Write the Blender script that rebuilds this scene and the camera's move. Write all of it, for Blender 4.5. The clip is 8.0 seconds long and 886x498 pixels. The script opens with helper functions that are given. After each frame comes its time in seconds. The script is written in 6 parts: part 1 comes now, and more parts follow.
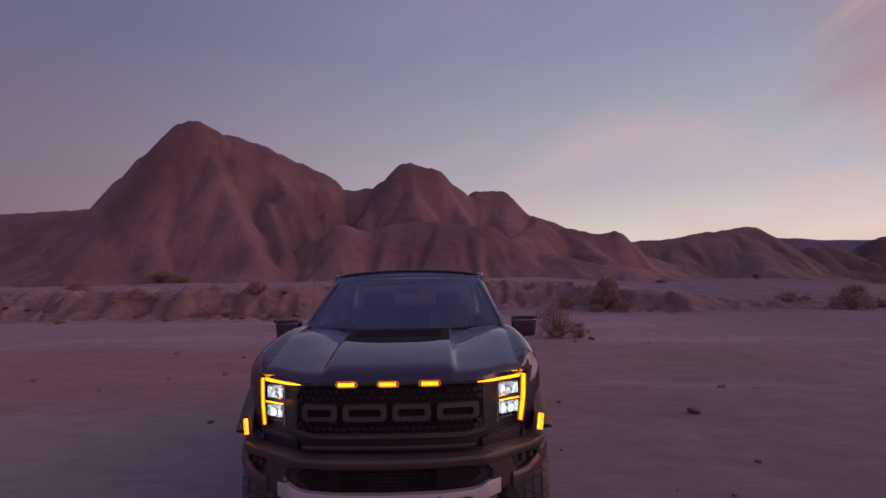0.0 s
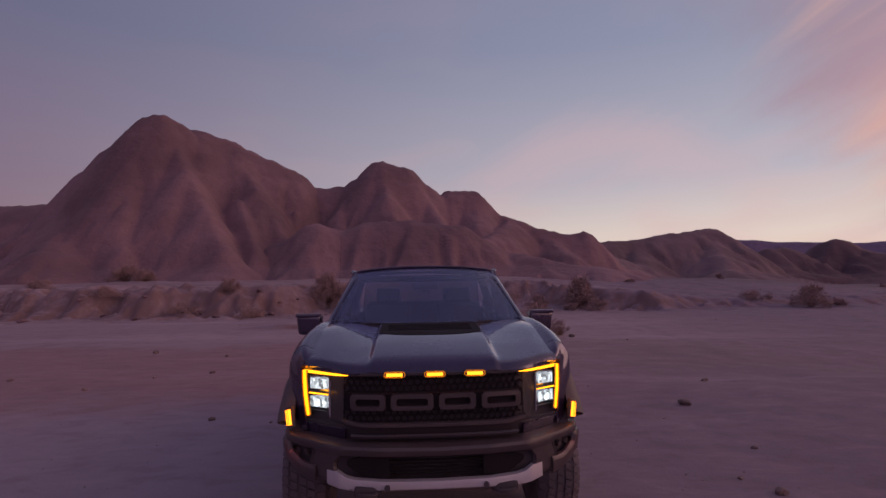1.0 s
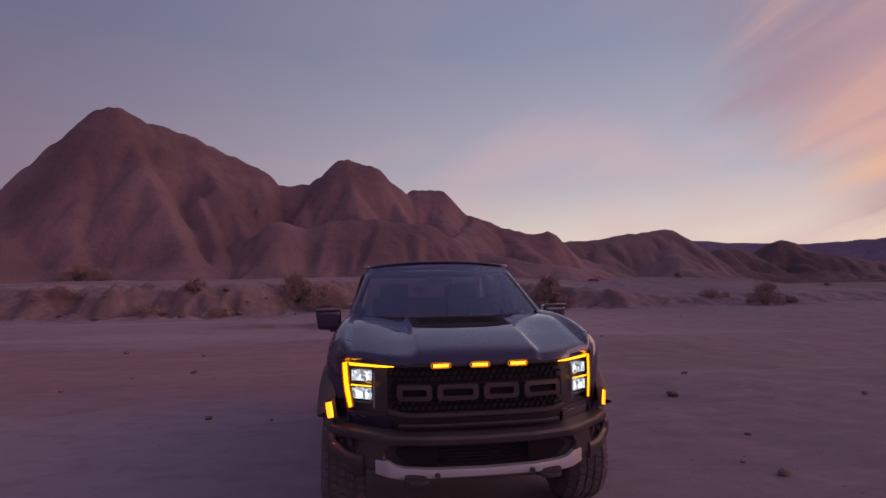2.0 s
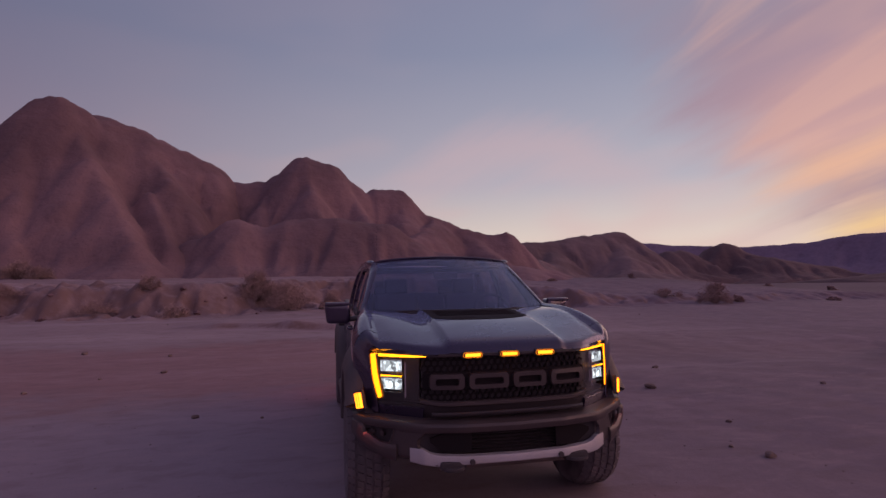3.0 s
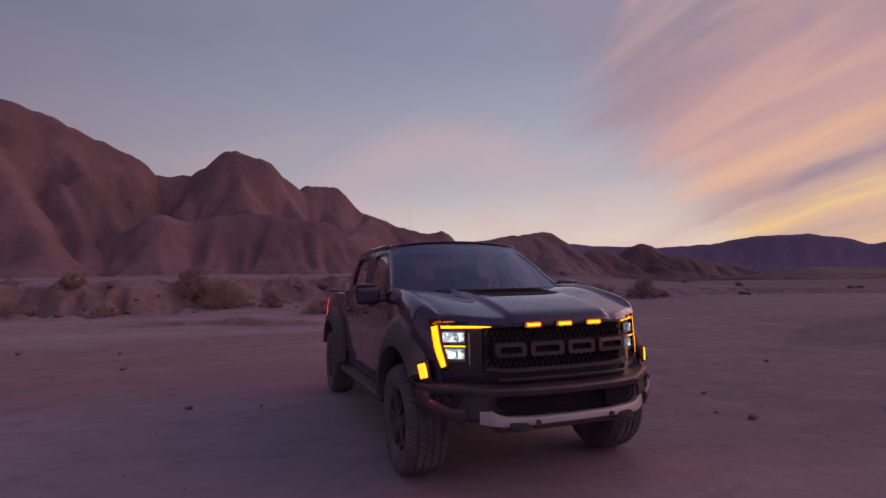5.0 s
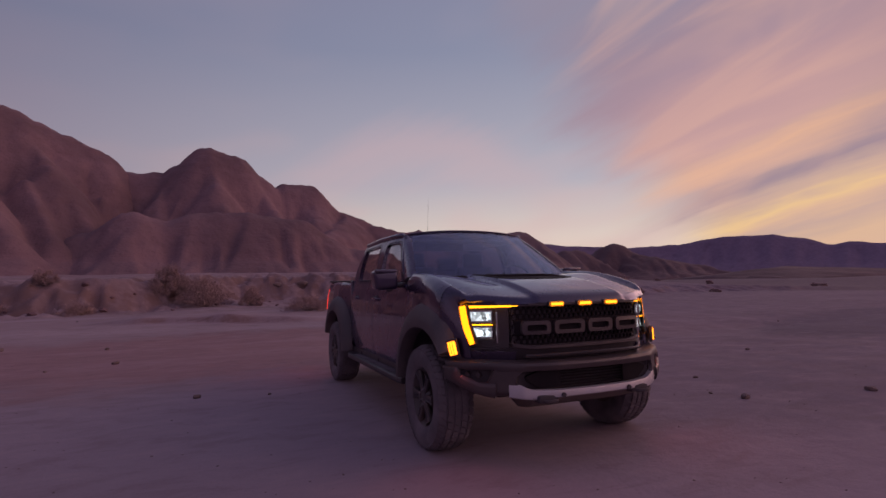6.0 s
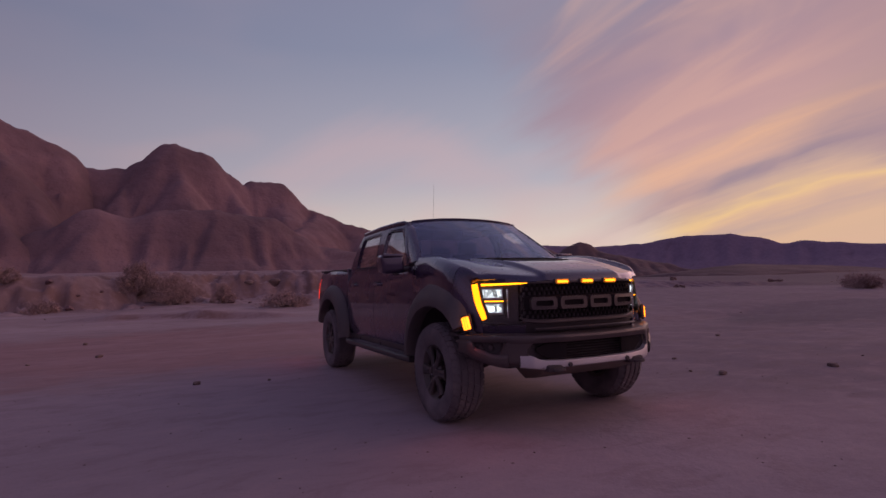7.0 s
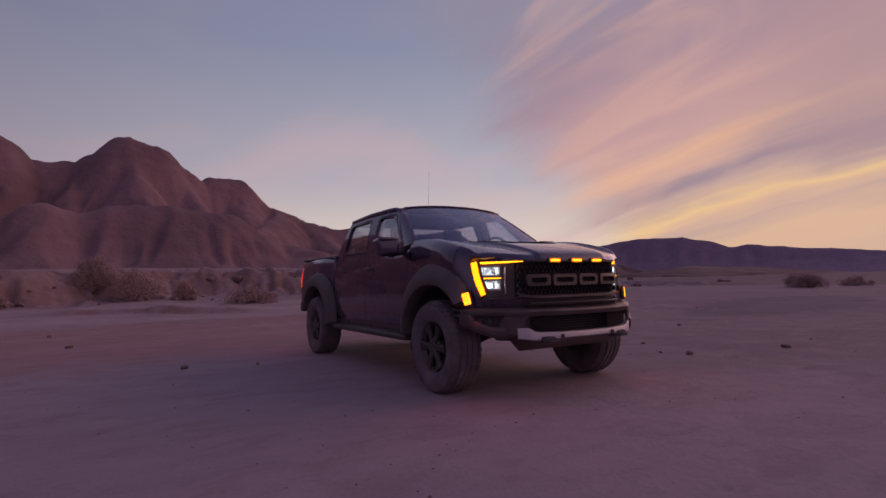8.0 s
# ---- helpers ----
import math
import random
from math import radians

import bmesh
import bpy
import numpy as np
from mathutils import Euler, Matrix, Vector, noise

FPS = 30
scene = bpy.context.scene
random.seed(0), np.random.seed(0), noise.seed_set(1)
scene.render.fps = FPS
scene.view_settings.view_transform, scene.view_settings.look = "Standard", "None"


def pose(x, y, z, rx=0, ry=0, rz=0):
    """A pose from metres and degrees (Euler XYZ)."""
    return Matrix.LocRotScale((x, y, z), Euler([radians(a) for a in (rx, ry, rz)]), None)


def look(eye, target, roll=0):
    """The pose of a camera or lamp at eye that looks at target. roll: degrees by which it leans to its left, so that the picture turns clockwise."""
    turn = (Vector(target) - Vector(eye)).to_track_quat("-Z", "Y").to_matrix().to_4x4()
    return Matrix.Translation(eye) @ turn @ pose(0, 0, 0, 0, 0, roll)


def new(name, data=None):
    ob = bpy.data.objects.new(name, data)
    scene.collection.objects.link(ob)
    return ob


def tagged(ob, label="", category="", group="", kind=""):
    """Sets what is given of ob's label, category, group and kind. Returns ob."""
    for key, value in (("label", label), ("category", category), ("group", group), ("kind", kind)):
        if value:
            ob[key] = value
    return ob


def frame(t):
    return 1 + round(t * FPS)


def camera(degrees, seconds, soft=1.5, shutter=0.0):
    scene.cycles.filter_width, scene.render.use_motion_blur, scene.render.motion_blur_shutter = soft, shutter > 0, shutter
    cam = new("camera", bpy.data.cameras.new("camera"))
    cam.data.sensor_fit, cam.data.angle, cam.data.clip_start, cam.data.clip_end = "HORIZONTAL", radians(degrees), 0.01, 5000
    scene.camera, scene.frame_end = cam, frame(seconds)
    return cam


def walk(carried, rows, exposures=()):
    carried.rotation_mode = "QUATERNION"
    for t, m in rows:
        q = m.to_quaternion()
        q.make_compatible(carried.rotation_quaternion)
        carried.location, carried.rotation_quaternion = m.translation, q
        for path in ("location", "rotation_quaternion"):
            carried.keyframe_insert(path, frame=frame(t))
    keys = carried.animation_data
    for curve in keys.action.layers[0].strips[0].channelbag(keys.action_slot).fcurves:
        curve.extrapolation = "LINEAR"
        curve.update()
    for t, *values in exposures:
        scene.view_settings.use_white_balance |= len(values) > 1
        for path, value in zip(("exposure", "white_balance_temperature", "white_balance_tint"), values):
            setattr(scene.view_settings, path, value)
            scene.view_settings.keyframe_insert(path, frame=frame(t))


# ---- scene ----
cam = camera(79.9, 8.0)
PATH = [
    (0, (0.354, -3.421, 1.837), (0.36, -1.427, 1.99), -1.0),
    (0.5, (0.107, -3.518, 1.825), (0.174, -1.525, 1.975), -1.0),
    (1, (-0.155, -3.533, 1.804), (-0.03, -1.542, 1.953), -0.9),
    (1.5, (-0.443, -3.549, 1.785), (-0.247, -1.564, 1.931), -1.0),
    (2, (-0.718, -3.562, 1.766), (-0.451, -1.585, 1.911), -1.0),
    (3.5, (-1.504, -3.526, 1.678), (-0.995, -1.597, 1.819), -1.0),
    (4, (-1.757, -3.497, 1.641), (-1.181, -1.587, 1.778), -1.2),
    (4.5, (-2.006, -3.479, 1.599), (-1.369, -1.588, 1.736), -1.2),
    (6, (-2.704, -3.501, 1.413), (-1.927, -1.663, 1.548), -1.3),
    (6.5, (-2.943, -3.539, 1.334), (-2.115, -1.723, 1.466), -1.4),
    (7, (-3.159, -3.583, 1.256), (-2.273, -1.794, 1.385), -1.6),
    (7.5, (-3.373, -3.612, 1.163), (-2.422, -1.857, 1.291), -1.6),
    (8, (-3.605, -3.643, 1.058), (-2.589, -1.925, 1.187), -1.4),
]
walk(cam, [(t, look(eye, target, roll)) for t, eye, target, roll in PATH], [(0, -0.03), (8, -0.12)])

# ---------- sky and light ----------
SUN_AZ = radians(62)          # the last glow lies this far from +y towards +x
world = bpy.data.worlds.new("dusk_sky")
scene.world = world
world.use_nodes = True


class Nodes:
    """Short hand for building node trees."""

    def __init__(self, tree):
        self.tree = tree
        tree.nodes.clear()

    def add(self, kind, **settings):
        node = self.tree.nodes.new(kind)
        for key, value in settings.items():
            if key == "operation":
                node.operation = value
            elif key == "blend":
                node.data_type, node.blend_type = "RGBA", value
        return node

    def put(self, socket, value):
        if isinstance(value, bpy.types.NodeSocket):
            self.tree.links.new(value, socket)
        elif value is not None:
            socket.default_value = value

    def math(self, op, a, b=None, c=None):
        node = self.add("ShaderNodeMath", operation=op)
        for i, v in enumerate((a, b, c)):
            self.put(node.inputs[i], v)
        return node.outputs[0]

    def dot(self, a, b):
        node = self.add("ShaderNodeVectorMath", operation="DOT_PRODUCT")
        self.put(node.inputs[0], a), self.put(node.inputs[1], b)
        return node.outputs["Value"]

    def smooth(self, v, lo, hi, out0=0.0, out1=1.0):
        node = self.add("ShaderNodeMapRange")
        node.interpolation_type = "SMOOTHSTEP"
        for i, x in enumerate((v, lo, hi, out0, out1)):
            self.put(node.inputs[i], x)
        return node.outputs[0]

    def mix(self, f, a, b, blend="MIX"):
        node = self.add("ShaderNodeMix", blend=blend)
        self.put(node.inputs[0], f), self.put(node.inputs[6], a), self.put(node.inputs[7], b)
        return node.outputs[2]

    def ramp(self, f, stops):
        node = self.add("ShaderNodeValToRGB")
        els = node.color_ramp.elements
        while len(els) < len(stops):
            els.new(0.5)
        for el, (p, c) in zip(els, stops):
            el.position, el.color = p, (*c, 1)
        self.put(node.inputs[0], f)
        return node.outputs[0]

    def noise(self, vec, scale, detail=4.0, rough=0.55, dist=0.0):
        node = self.add("ShaderNodeTexNoise")
        self.put(node.inputs["Vector"], vec)
        node.inputs["Scale"].default_value, node.inputs["Detail"].default_value = scale, detail
        node.inputs["Roughness"].default_value, node.inputs["Distortion"].default_value = rough, dist
        return node.outputs[0]

    def vec(self, x, y, z):
        node = self.add("ShaderNodeCombineXYZ")
        for i, v in enumerate((x, y, z)):
            self.put(node.inputs[i], v)
        return node.outputs[0]


def sky_nodes():
    n = Nodes(world.node_tree)
    way = n.add("ShaderNodeTexCoord").outputs["Generated"]
    up = n.dot(way, (0, 0, 1))
    glow = n.dot(way, (math.sin(SUN_AZ), math.cos(SUN_AZ), 0))
    el = n.math("MULTIPLY", n.math("ARCSINE", up), 2 / math.pi)     # 0 at the horizon, 1 at the zenith
    el = n.math("MAXIMUM", el, 0.0)
    toward = n.ramp(el, [(0.0, (0.90, 0.70, 0.48)), (0.05, (0.80, 0.67, 0.59)), (0.12, (0.50, 0.47, 0.54)),
                         (0.27, (0.285, 0.304, 0.425)), (0.55, (0.218, 0.193, 0.32)), (1.0, (0.160, 0.138, 0.275))])
    away = n.ramp(el, [(0.0, (0.14, 0.095, 0.135)), (0.06, (0.215, 0.128, 0.182)), (0.14, (0.20, 0.140, 0.215)),
                       (0.27, (0.135, 0.130, 0.22)), (0.55, (0.145, 0.126, 0.24)), (1.0, (0.160, 0.138, 0.275))])
    clear = n.mix(n.smooth(glow, -0.45, 0.98), away, toward)
    # bearing and height in degrees; cloud bands lie aslant over the sunset
    split = n.add("ShaderNodeSeparateXYZ")
    n.put(split.inputs[0], way)
    bearing = n.math("MULTIPLY", n.math("ARCTAN2", split.outputs[0], split.outputs[1]), 180 / math.pi)
    high = n.math("MULTIPLY", el, 90.0)
    off = n.math("SUBTRACT", bearing, 45.0)
    w = n.math("SUBTRACT", high, n.math("MULTIPLY", off, n.math("SUBTRACT", 0.36, n.math("MULTIPLY", off, 0.004))))
    rough = n.noise(n.vec(n.math("MULTIPLY", off, 0.075), n.math("MULTIPLY", w, 0.17), 2.2), 1.0, 4, 0.5)
    fibre = n.noise(n.vec(n.math("MULTIPLY", off, 0.065), n.math("MULTIPLY", w, 0.62), 6.4), 1.0, 4, 0.55, 0.4)
    wb = n.math("ADD", w, n.math("ADD", n.math("MULTIPLY", n.math("SUBTRACT", rough, 0.5), 4.2), n.math("MULTIPLY", n.math("SUBTRACT", fibre, 0.5), 2.8)))
    # bands of cloud by height: yellow under a grey-violet streak, an orange hem above it, rose fading upwards
    bands = [(-6.0, (0.70, 0.45, 0.34)), (-1.0, (0.78, 0.49, 0.33)), (0.8, (0.60, 0.40, 0.345)), (1.8, (0.76, 0.48, 0.32)), (2.6, (0.92, 0.60, 0.285)),
             (3.5, (0.70, 0.46, 0.33)), (4.6, (0.56, 0.38, 0.34)), (5.5, (0.355, 0.252, 0.315)), (6.2, (0.41, 0.285, 0.32)), (7.0, (0.60, 0.372, 0.335)), (8.6, (0.84, 0.475, 0.32)),
             (9.6, (0.70, 0.415, 0.345)), (11.0, (0.65, 0.380, 0.36)), (14.5, (0.565, 0.335, 0.35)), (19.0, (0.43, 0.285, 0.345)), (22.0, (0.39, 0.27, 0.335)), (30.0, (0.31, 0.28, 0.375))]
    cloud = n.ramp(n.math("MULTIPLY", n.math("ADD", wb, 8.0), 1 / 40), [((k + 8) / 40, c) for k, c in bands])
    wisp = n.noise(n.vec(n.math("MULTIPLY", off, 0.045), n.math("MULTIPLY", w, 0.15), 9.1), 1.0, 4, 0.5, 0.8)
    cloud = n.mix(n.math("MULTIPLY", n.smooth(wisp, 0.48, 0.70), 0.36), cloud, (0.86, 0.49, 0.37, 1))
    cloud = n.mix(n.math("MULTIPLY", n.smooth(wisp, 0.50, 0.28), 0.18), cloud, (0.33, 0.25, 0.33, 1))
    # streak and hems dissolve into dull rose away from the hills
    fade = n.math("MULTIPLY", n.smooth(off, 12.0, 25.0, 0.0, 0.72), n.smooth(wb, 3.6, 5.2))
    cloud = n.mix(fade, cloud, (0.47, 0.295, 0.320, 1))
    edge = n.math("SUBTRACT", 49.0, n.math("MULTIPLY", high, 0.66))
    ragged = n.math("ADD", n.math("MULTIPLY", n.math("SUBTRACT", rough, 0.5), 12.0), n.math("MULTIPLY", n.math("SUBTRACT", fibre, 0.5), 5.0))
    cover = n.smooth(n.math("SUBTRACT", n.math("ADD", bearing, ragged), edge), -5.0, 7.0)
    cover = n.math("MULTIPLY", cover, n.smooth(bearing, 100.0, 165.0, 1.0, 0.0))
    cover = n.math("MULTIPLY", cover, n.smooth(high, 30.0, 65.0, 0.93, 0.0))
    sky = n.mix(cover, clear, cloud)
    # thin pink veils elsewhere
    veil = n.noise(n.vec(n.math("MULTIPLY", bearing, 0.045), n.math("MULTIPLY", n.math("SUBTRACT", high, n.math("MULTIPLY", bearing, 0.12)), 0.13), 5.5), 1.0, 2, 0.5)
    veil = n.math("MULTIPLY", n.smooth(veil, 0.46, 0.70), n.smooth(high, 6.0, 20.0, 0.6, 0.06))
    veil = n.math("MULTIPLY", veil, n.math("SUBTRACT", 1.0, cover))
    pink = n.mix(n.smooth(glow, -0.4, 0.9), (0.24, 0.13, 0.175, 1), (0.72, 0.48, 0.48, 1))
    veil = n.math("MULTIPLY", veil, n.smooth(n.math("ABSOLUTE", bearing), 110.0, 160.0, 1.0, 0.0))
    sky = n.mix(veil, sky, pink)
    # a soft arched veil between the hills and the sunset
    away_ = n.math("SUBTRACT", bearing, 20.5)
    brow = n.math("SUBTRACT", n.math("SUBTRACT", 17.5, n.math("MULTIPLY", n.math("MULTIPLY", away_, away_), 0.028)), high)
    brow = n.math("ADD", brow, n.math("MULTIPLY", n.math("SUBTRACT", fibre, 0.5), 3.0))
    brow = n.math("MULTIPLY", n.smooth(brow, -2.2, 3.0), n.smooth(brow, 2.0, 8.0, 0.36, 0.0))
    brow = n.math("MULTIPLY", brow, n.smooth(n.math("ABSOLUTE", away_), 5.0, 20.0, 1.0, 0.0))
    sky = n.mix(brow, sky, (0.70, 0.45, 0.46, 1))
    # pink band added to the unseen sky behind the path, as fill light
    back_band = n.math("MULTIPLY", n.smooth(n.dot(way, (0.05, -1.0, 0)), -0.1, 0.9), n.ramp(el, [(0.0, (0.45, 0.45, 0.45)), (0.09, (1, 1, 1)), (0.26, (1, 1, 1)), (0.42, (0.35, 0.35, 0.35)), (0.7, (0, 0, 0))]))
    sky = n.mix(n.math("MULTIPLY", back_band, 0.48), sky, (0.66, 0.43, 0.62, 1))
    # sunset-side glow added in the unseen sky at 112 degrees, to light the scene
    unseen_glow = n.dot(way, (math.sin(radians(112)) * 0.985, math.cos(radians(112)) * 0.985, 0.17))
    sky = n.mix(n.smooth(unseen_glow, 0.78, 1.0), sky, (1.85, 1.00, 0.90, 1))
    # below the horizon: dim bounce from the plain
    sky = n.mix(n.smooth(up, -0.03, 0.0), (0.06, 0.045, 0.055, 1), sky)
    back = n.add("ShaderNodeBackground")
    n.put(back.inputs[0], sky)
    back.inputs[1].default_value = 1.0
    out = n.add("ShaderNodeOutputWorld")
    n.put(out.inputs[0], back.outputs[0])


sky_nodes()
# afterglow of the sun that has just set: broad, low and warm
afterglow = new("sun", bpy.data.lights.new("sun", "SUN"))
afterglow.data.energy, afterglow.data.angle, afterglow.data.color = 0.27, radians(40), (1.0, 0.58, 0.62)
afterglow.matrix_world = look((0, 0, 0), (-math.sin(SUN_AZ + 0.2), -math.cos(SUN_AZ + 0.2), -math.tan(radians(16))))

# ---------- materials ----------


def surface(name, rough=0.9, metal=0.0, coat=0.0):
    m = bpy.data.materials.new(name)
    m.use_nodes = True
    n = Nodes(m.node_tree)
    b = n.add("ShaderNodeBsdfPrincipled")
    b.inputs["Roughness"].default_value, b.inputs["Metallic"].default_value = rough, metal
    b.inputs["Coat Weight"].default_value, b.inputs["Coat Roughness"].default_value = coat, 0.04
    n.put(n.add("ShaderNodeOutputMaterial").inputs[0], b.outputs[0])
    return m, n, b


def bump(n, b, height, strength, distance):
    node = n.add("ShaderNodeBump")
    node.inputs["Strength"].default_value, node.inputs["Distance"].default_value = strength, distance
    n.put(node.inputs["Height"], height)
    n.put(b.inputs["Normal"], node.outputs[0])


def place(n):
    return n.add("ShaderNodeTexCoord").outputs["Object"]


def world_place(n):
    return n.add("ShaderNodeNewGeometry").outputs["Position"]


def make_sand():
    m, n, b = surface("desert_silt", 0.95)
    p = world_place(n)
    big = n.noise(p, 0.16, 5, 0.6)
    mid = n.noise(p, 1.3, 6, 0.62)
    fine = n.noise(p, 22.0, 5, 0.65)
    grit = n.noise(p, 90.0, 2, 0.5)
    col = n.mix(n.smooth(big, 0.36, 0.64), (0.225, 0.159, 0.175, 1), (0.314, 0.232, 0.255, 1))
    col = n.mix(n.smooth(mid, 0.35, 0.68), col, (0.264, 0.188, 0.201, 1))
    lane = n.add("ShaderNodeSeparateXYZ")
    n.put(lane.inputs[0], p)
    lanes = n.noise(n.vec(n.math("MULTIPLY", lane.outputs[0], 0.06), n.math("MULTIPLY", lane.outputs[1], 0.42), 0.0), 1.0, 5, 0.6)
    col = n.mix(n.math("MULTIPLY", n.smooth(lanes, 0.48, 0.66), 0.55), col, (0.419, 0.316, 0.343, 1))
    col = n.mix(n.math("MULTIPLY", n.smooth(lanes, 0.50, 0.34), 0.35), col, (0.250, 0.154, 0.156, 1))
    # pale wheel-worn track, reddish loam before it, dark silt in the wash
    yy = n.math("ADD", lane.outputs[1], n.math("MULTIPLY", n.math("SUBTRACT", big, 0.5), 7.0))
    yy = n.math("ADD", yy, n.math("MULTIPLY", n.math("SUBTRACT", mid, 0.5), 2.5))
    west = n.smooth(lane.outputs[0], 6.0, -1.0)
    pale = n.math("MULTIPLY", n.smooth(yy, 12.5, 14.5), n.smooth(yy, 26.0, 22.0))
    col = n.mix(n.math("MULTIPLY", pale, 0.34), col, (0.396, 0.305, 0.328, 1))
    loam = n.math("MULTIPLY", n.math("MULTIPLY", n.smooth(yy, 4.6, 7.4), n.smooth(yy, 14.5, 12.2)), west)
    col = n.mix(n.math("MULTIPLY", loam, 0.58), col, (0.320, 0.164, 0.171, 1))
    # near flat greyed towards blue: the truck's soft sky-lit shade put into the colour
    grey = n.math("MULTIPLY", n.smooth(yy, 6.6, 4.0), west)
    col = n.mix(n.math("MULTIPLY", grey, 0.62), col, (0.317, 0.259, 0.312, 1))
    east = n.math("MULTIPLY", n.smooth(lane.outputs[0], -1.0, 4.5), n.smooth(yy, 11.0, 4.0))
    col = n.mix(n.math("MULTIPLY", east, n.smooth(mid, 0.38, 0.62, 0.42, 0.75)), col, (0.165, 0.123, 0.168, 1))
    wx = n.math("DIVIDE", n.math("SUBTRACT", lane.outputs[0], 18.5), 8.5)
    wy = n.math("DIVIDE", n.math("SUBTRACT", n.math("ADD", lane.outputs[1], n.math("MULTIPLY", n.math("SUBTRACT", mid, 0.5), 3.0)), n.math("ADD", 7.5, n.math("MULTIPLY", wx, 2.1))), 3.0)
    wash = n.smooth(n.math("ADD", n.math("MULTIPLY", wx, wx), n.math("MULTIPLY", wy, wy)), 1.1, 0.6)
    col = n.mix(n.math("MULTIPLY", wash, 0.85), col, (0.077, 0.055, 0.087, 1))
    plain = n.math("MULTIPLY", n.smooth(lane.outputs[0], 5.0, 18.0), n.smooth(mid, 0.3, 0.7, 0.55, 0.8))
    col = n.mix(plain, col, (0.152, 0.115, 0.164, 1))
    # the far plain is darkened by low scrub
    out_x, out_y = n.math("MULTIPLY", lane.outputs[0], lane.outputs[0]), n.math("MULTIPLY", lane.outputs[1], lane.outputs[1])
    away = n.math("ADD", n.math("SQRT", n.math("ADD", out_x, out_y)), n.math("MULTIPLY", n.math("SUBTRACT", big, 0.5), 18.0))
    scrub = n.math("MULTIPLY", n.smooth(away, 46.0, 62.0), n.smooth(lane.outputs[0], 14.0, 30.0))
    col = n.mix(n.math("MULTIPLY", scrub, 0.8), col, (0.115, 0.082, 0.103, 1))
    col = n.mix(n.math("MULTIPLY", n.smooth(fine, 0.56, 0.74), 0.35), col, (0.200, 0.143, 0.145, 1))
    col = n.mix(n.math("MULTIPLY", n.smooth(grit, 0.62, 0.75), 0.30), col, (0.130, 0.100, 0.107, 1))
    # scuffed and trodden patches
    scuff = n.noise(n.vec(n.math("MULTIPLY", lane.outputs[0], 1.0), n.math("MULTIPLY", lane.outputs[1], 1.9), 3.7), 1.7, 6, 0.64, 0.5)
    col = n.mix(n.smooth(scuff, 0.48, 0.66, 0.0, 0.28), col, (0.165, 0.105, 0.112, 1))
    col = n.mix(n.smooth(scuff, 0.48, 0.32, 0.0, 0.20), col, (0.430, 0.315, 0.330, 1))
    # crumbled clay and washed-out silt lie in patches along the bank
    mott = n.noise(p, 1.1, 6, 0.68, 0.6)
    along = n.math("MULTIPLY", n.smooth(yy, 22.0, 25.5), n.math("MULTIPLY", n.smooth(yy, 44.0, 36.0), n.smooth(lane.outputs[0], 24.0, 12.0)))
    col = n.mix(n.math("MULTIPLY", along, n.smooth(mott, 0.52, 0.62, 0.0, 0.55)), col, (0.163, 0.100, 0.108, 1))
    col = n.mix(n.math("MULTIPLY", along, n.smooth(mott, 0.46, 0.36, 0.0, 0.45)), col, (0.369, 0.273, 0.293, 1))
    # steep cut faces lay bare darker red clay
    tilt = n.add("ShaderNodeSeparateXYZ")
    n.put(tilt.inputs[0], n.add("ShaderNodeNewGeometry").outputs["Normal"])
    patch = n.noise(p, 0.9, 5, 0.65)
    bare = n.math("MULTIPLY", n.smooth(tilt.outputs[2], 0.97, 0.80), n.smooth(patch, 0.38, 0.58, 0.25, 0.95))
    col = n.mix(bare, col, (0.193, 0.120, 0.114, 1))
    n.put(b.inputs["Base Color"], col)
    h = n.math("ADD", n.math("MULTIPLY", mid, 1.0), n.math("ADD", n.math("MULTIPLY", fine, 0.16), n.math("MULTIPLY", grit, 0.04)))
    bump(n, b, h, 0.22, 0.12)
    return m


def make_rock(name, pale, dark, fine_scale, relief=0.6):
    m, n, b = surface(name, 0.97)
    p = world_place(n)
    big = n.noise(p, 0.07, 5, 0.6)
    mid = n.noise(p, 0.35, 5, 0.6)
    fine = n.noise(p, fine_scale, 5, 0.65)
    sep = n.add("ShaderNodeSeparateXYZ")
    n.put(sep.inputs[0], p)
    layer = n.noise(n.vec(n.math("MULTIPLY", sep.outputs[0], 0.03), n.math("MULTIPLY", sep.outputs[1], 0.03), sep.outputs[2]), 0.9, 5, 0.6)
    col = n.mix(n.smooth(big, 0.36, 0.64), (*dark, 1), (*pale, 1))
    col = n.mix(n.math("MULTIPLY", n.smooth(layer, 0.45, 0.70), 0.12), col, tuple(0.72 * c for c in dark) + (1,))
    col = n.mix(n.math("MULTIPLY", n.smooth(fine, 0.52, 0.72), 0.45), col, tuple(0.55 * c for c in dark) + (1,))
    n.put(b.inputs["Base Color"], col)
    bump(n, b, n.math("ADD", mid, n.math("MULTIPLY", fine, 0.03)), relief, 0.7)
    return m


SAND = make_sand()
CLAY = make_rock("badland_clay", (0.252, 0.153, 0.167), (0.155, 0.094, 0.106), 4.0)
# clay of the ridge across the plain, dulled to grey to stand for haze
HAZED_CLAY = make_rock("hazed_clay", (0.215, 0.148, 0.160), (0.140, 0.096, 0.106), 4.0)
# far mountains: violet distance haze mixed into the rock's own colour
HAZED_ROCK = make_rock("hazed_range_rock", (0.225, 0.165, 0.245), (0.195, 0.142, 0.215), 0.02, 0.02)
SCRUB_CLAY = make_rock("scrub_covered_clay", (0.155, 0.100, 0.108), (0.110, 0.070, 0.080), 3.0, 0.4)

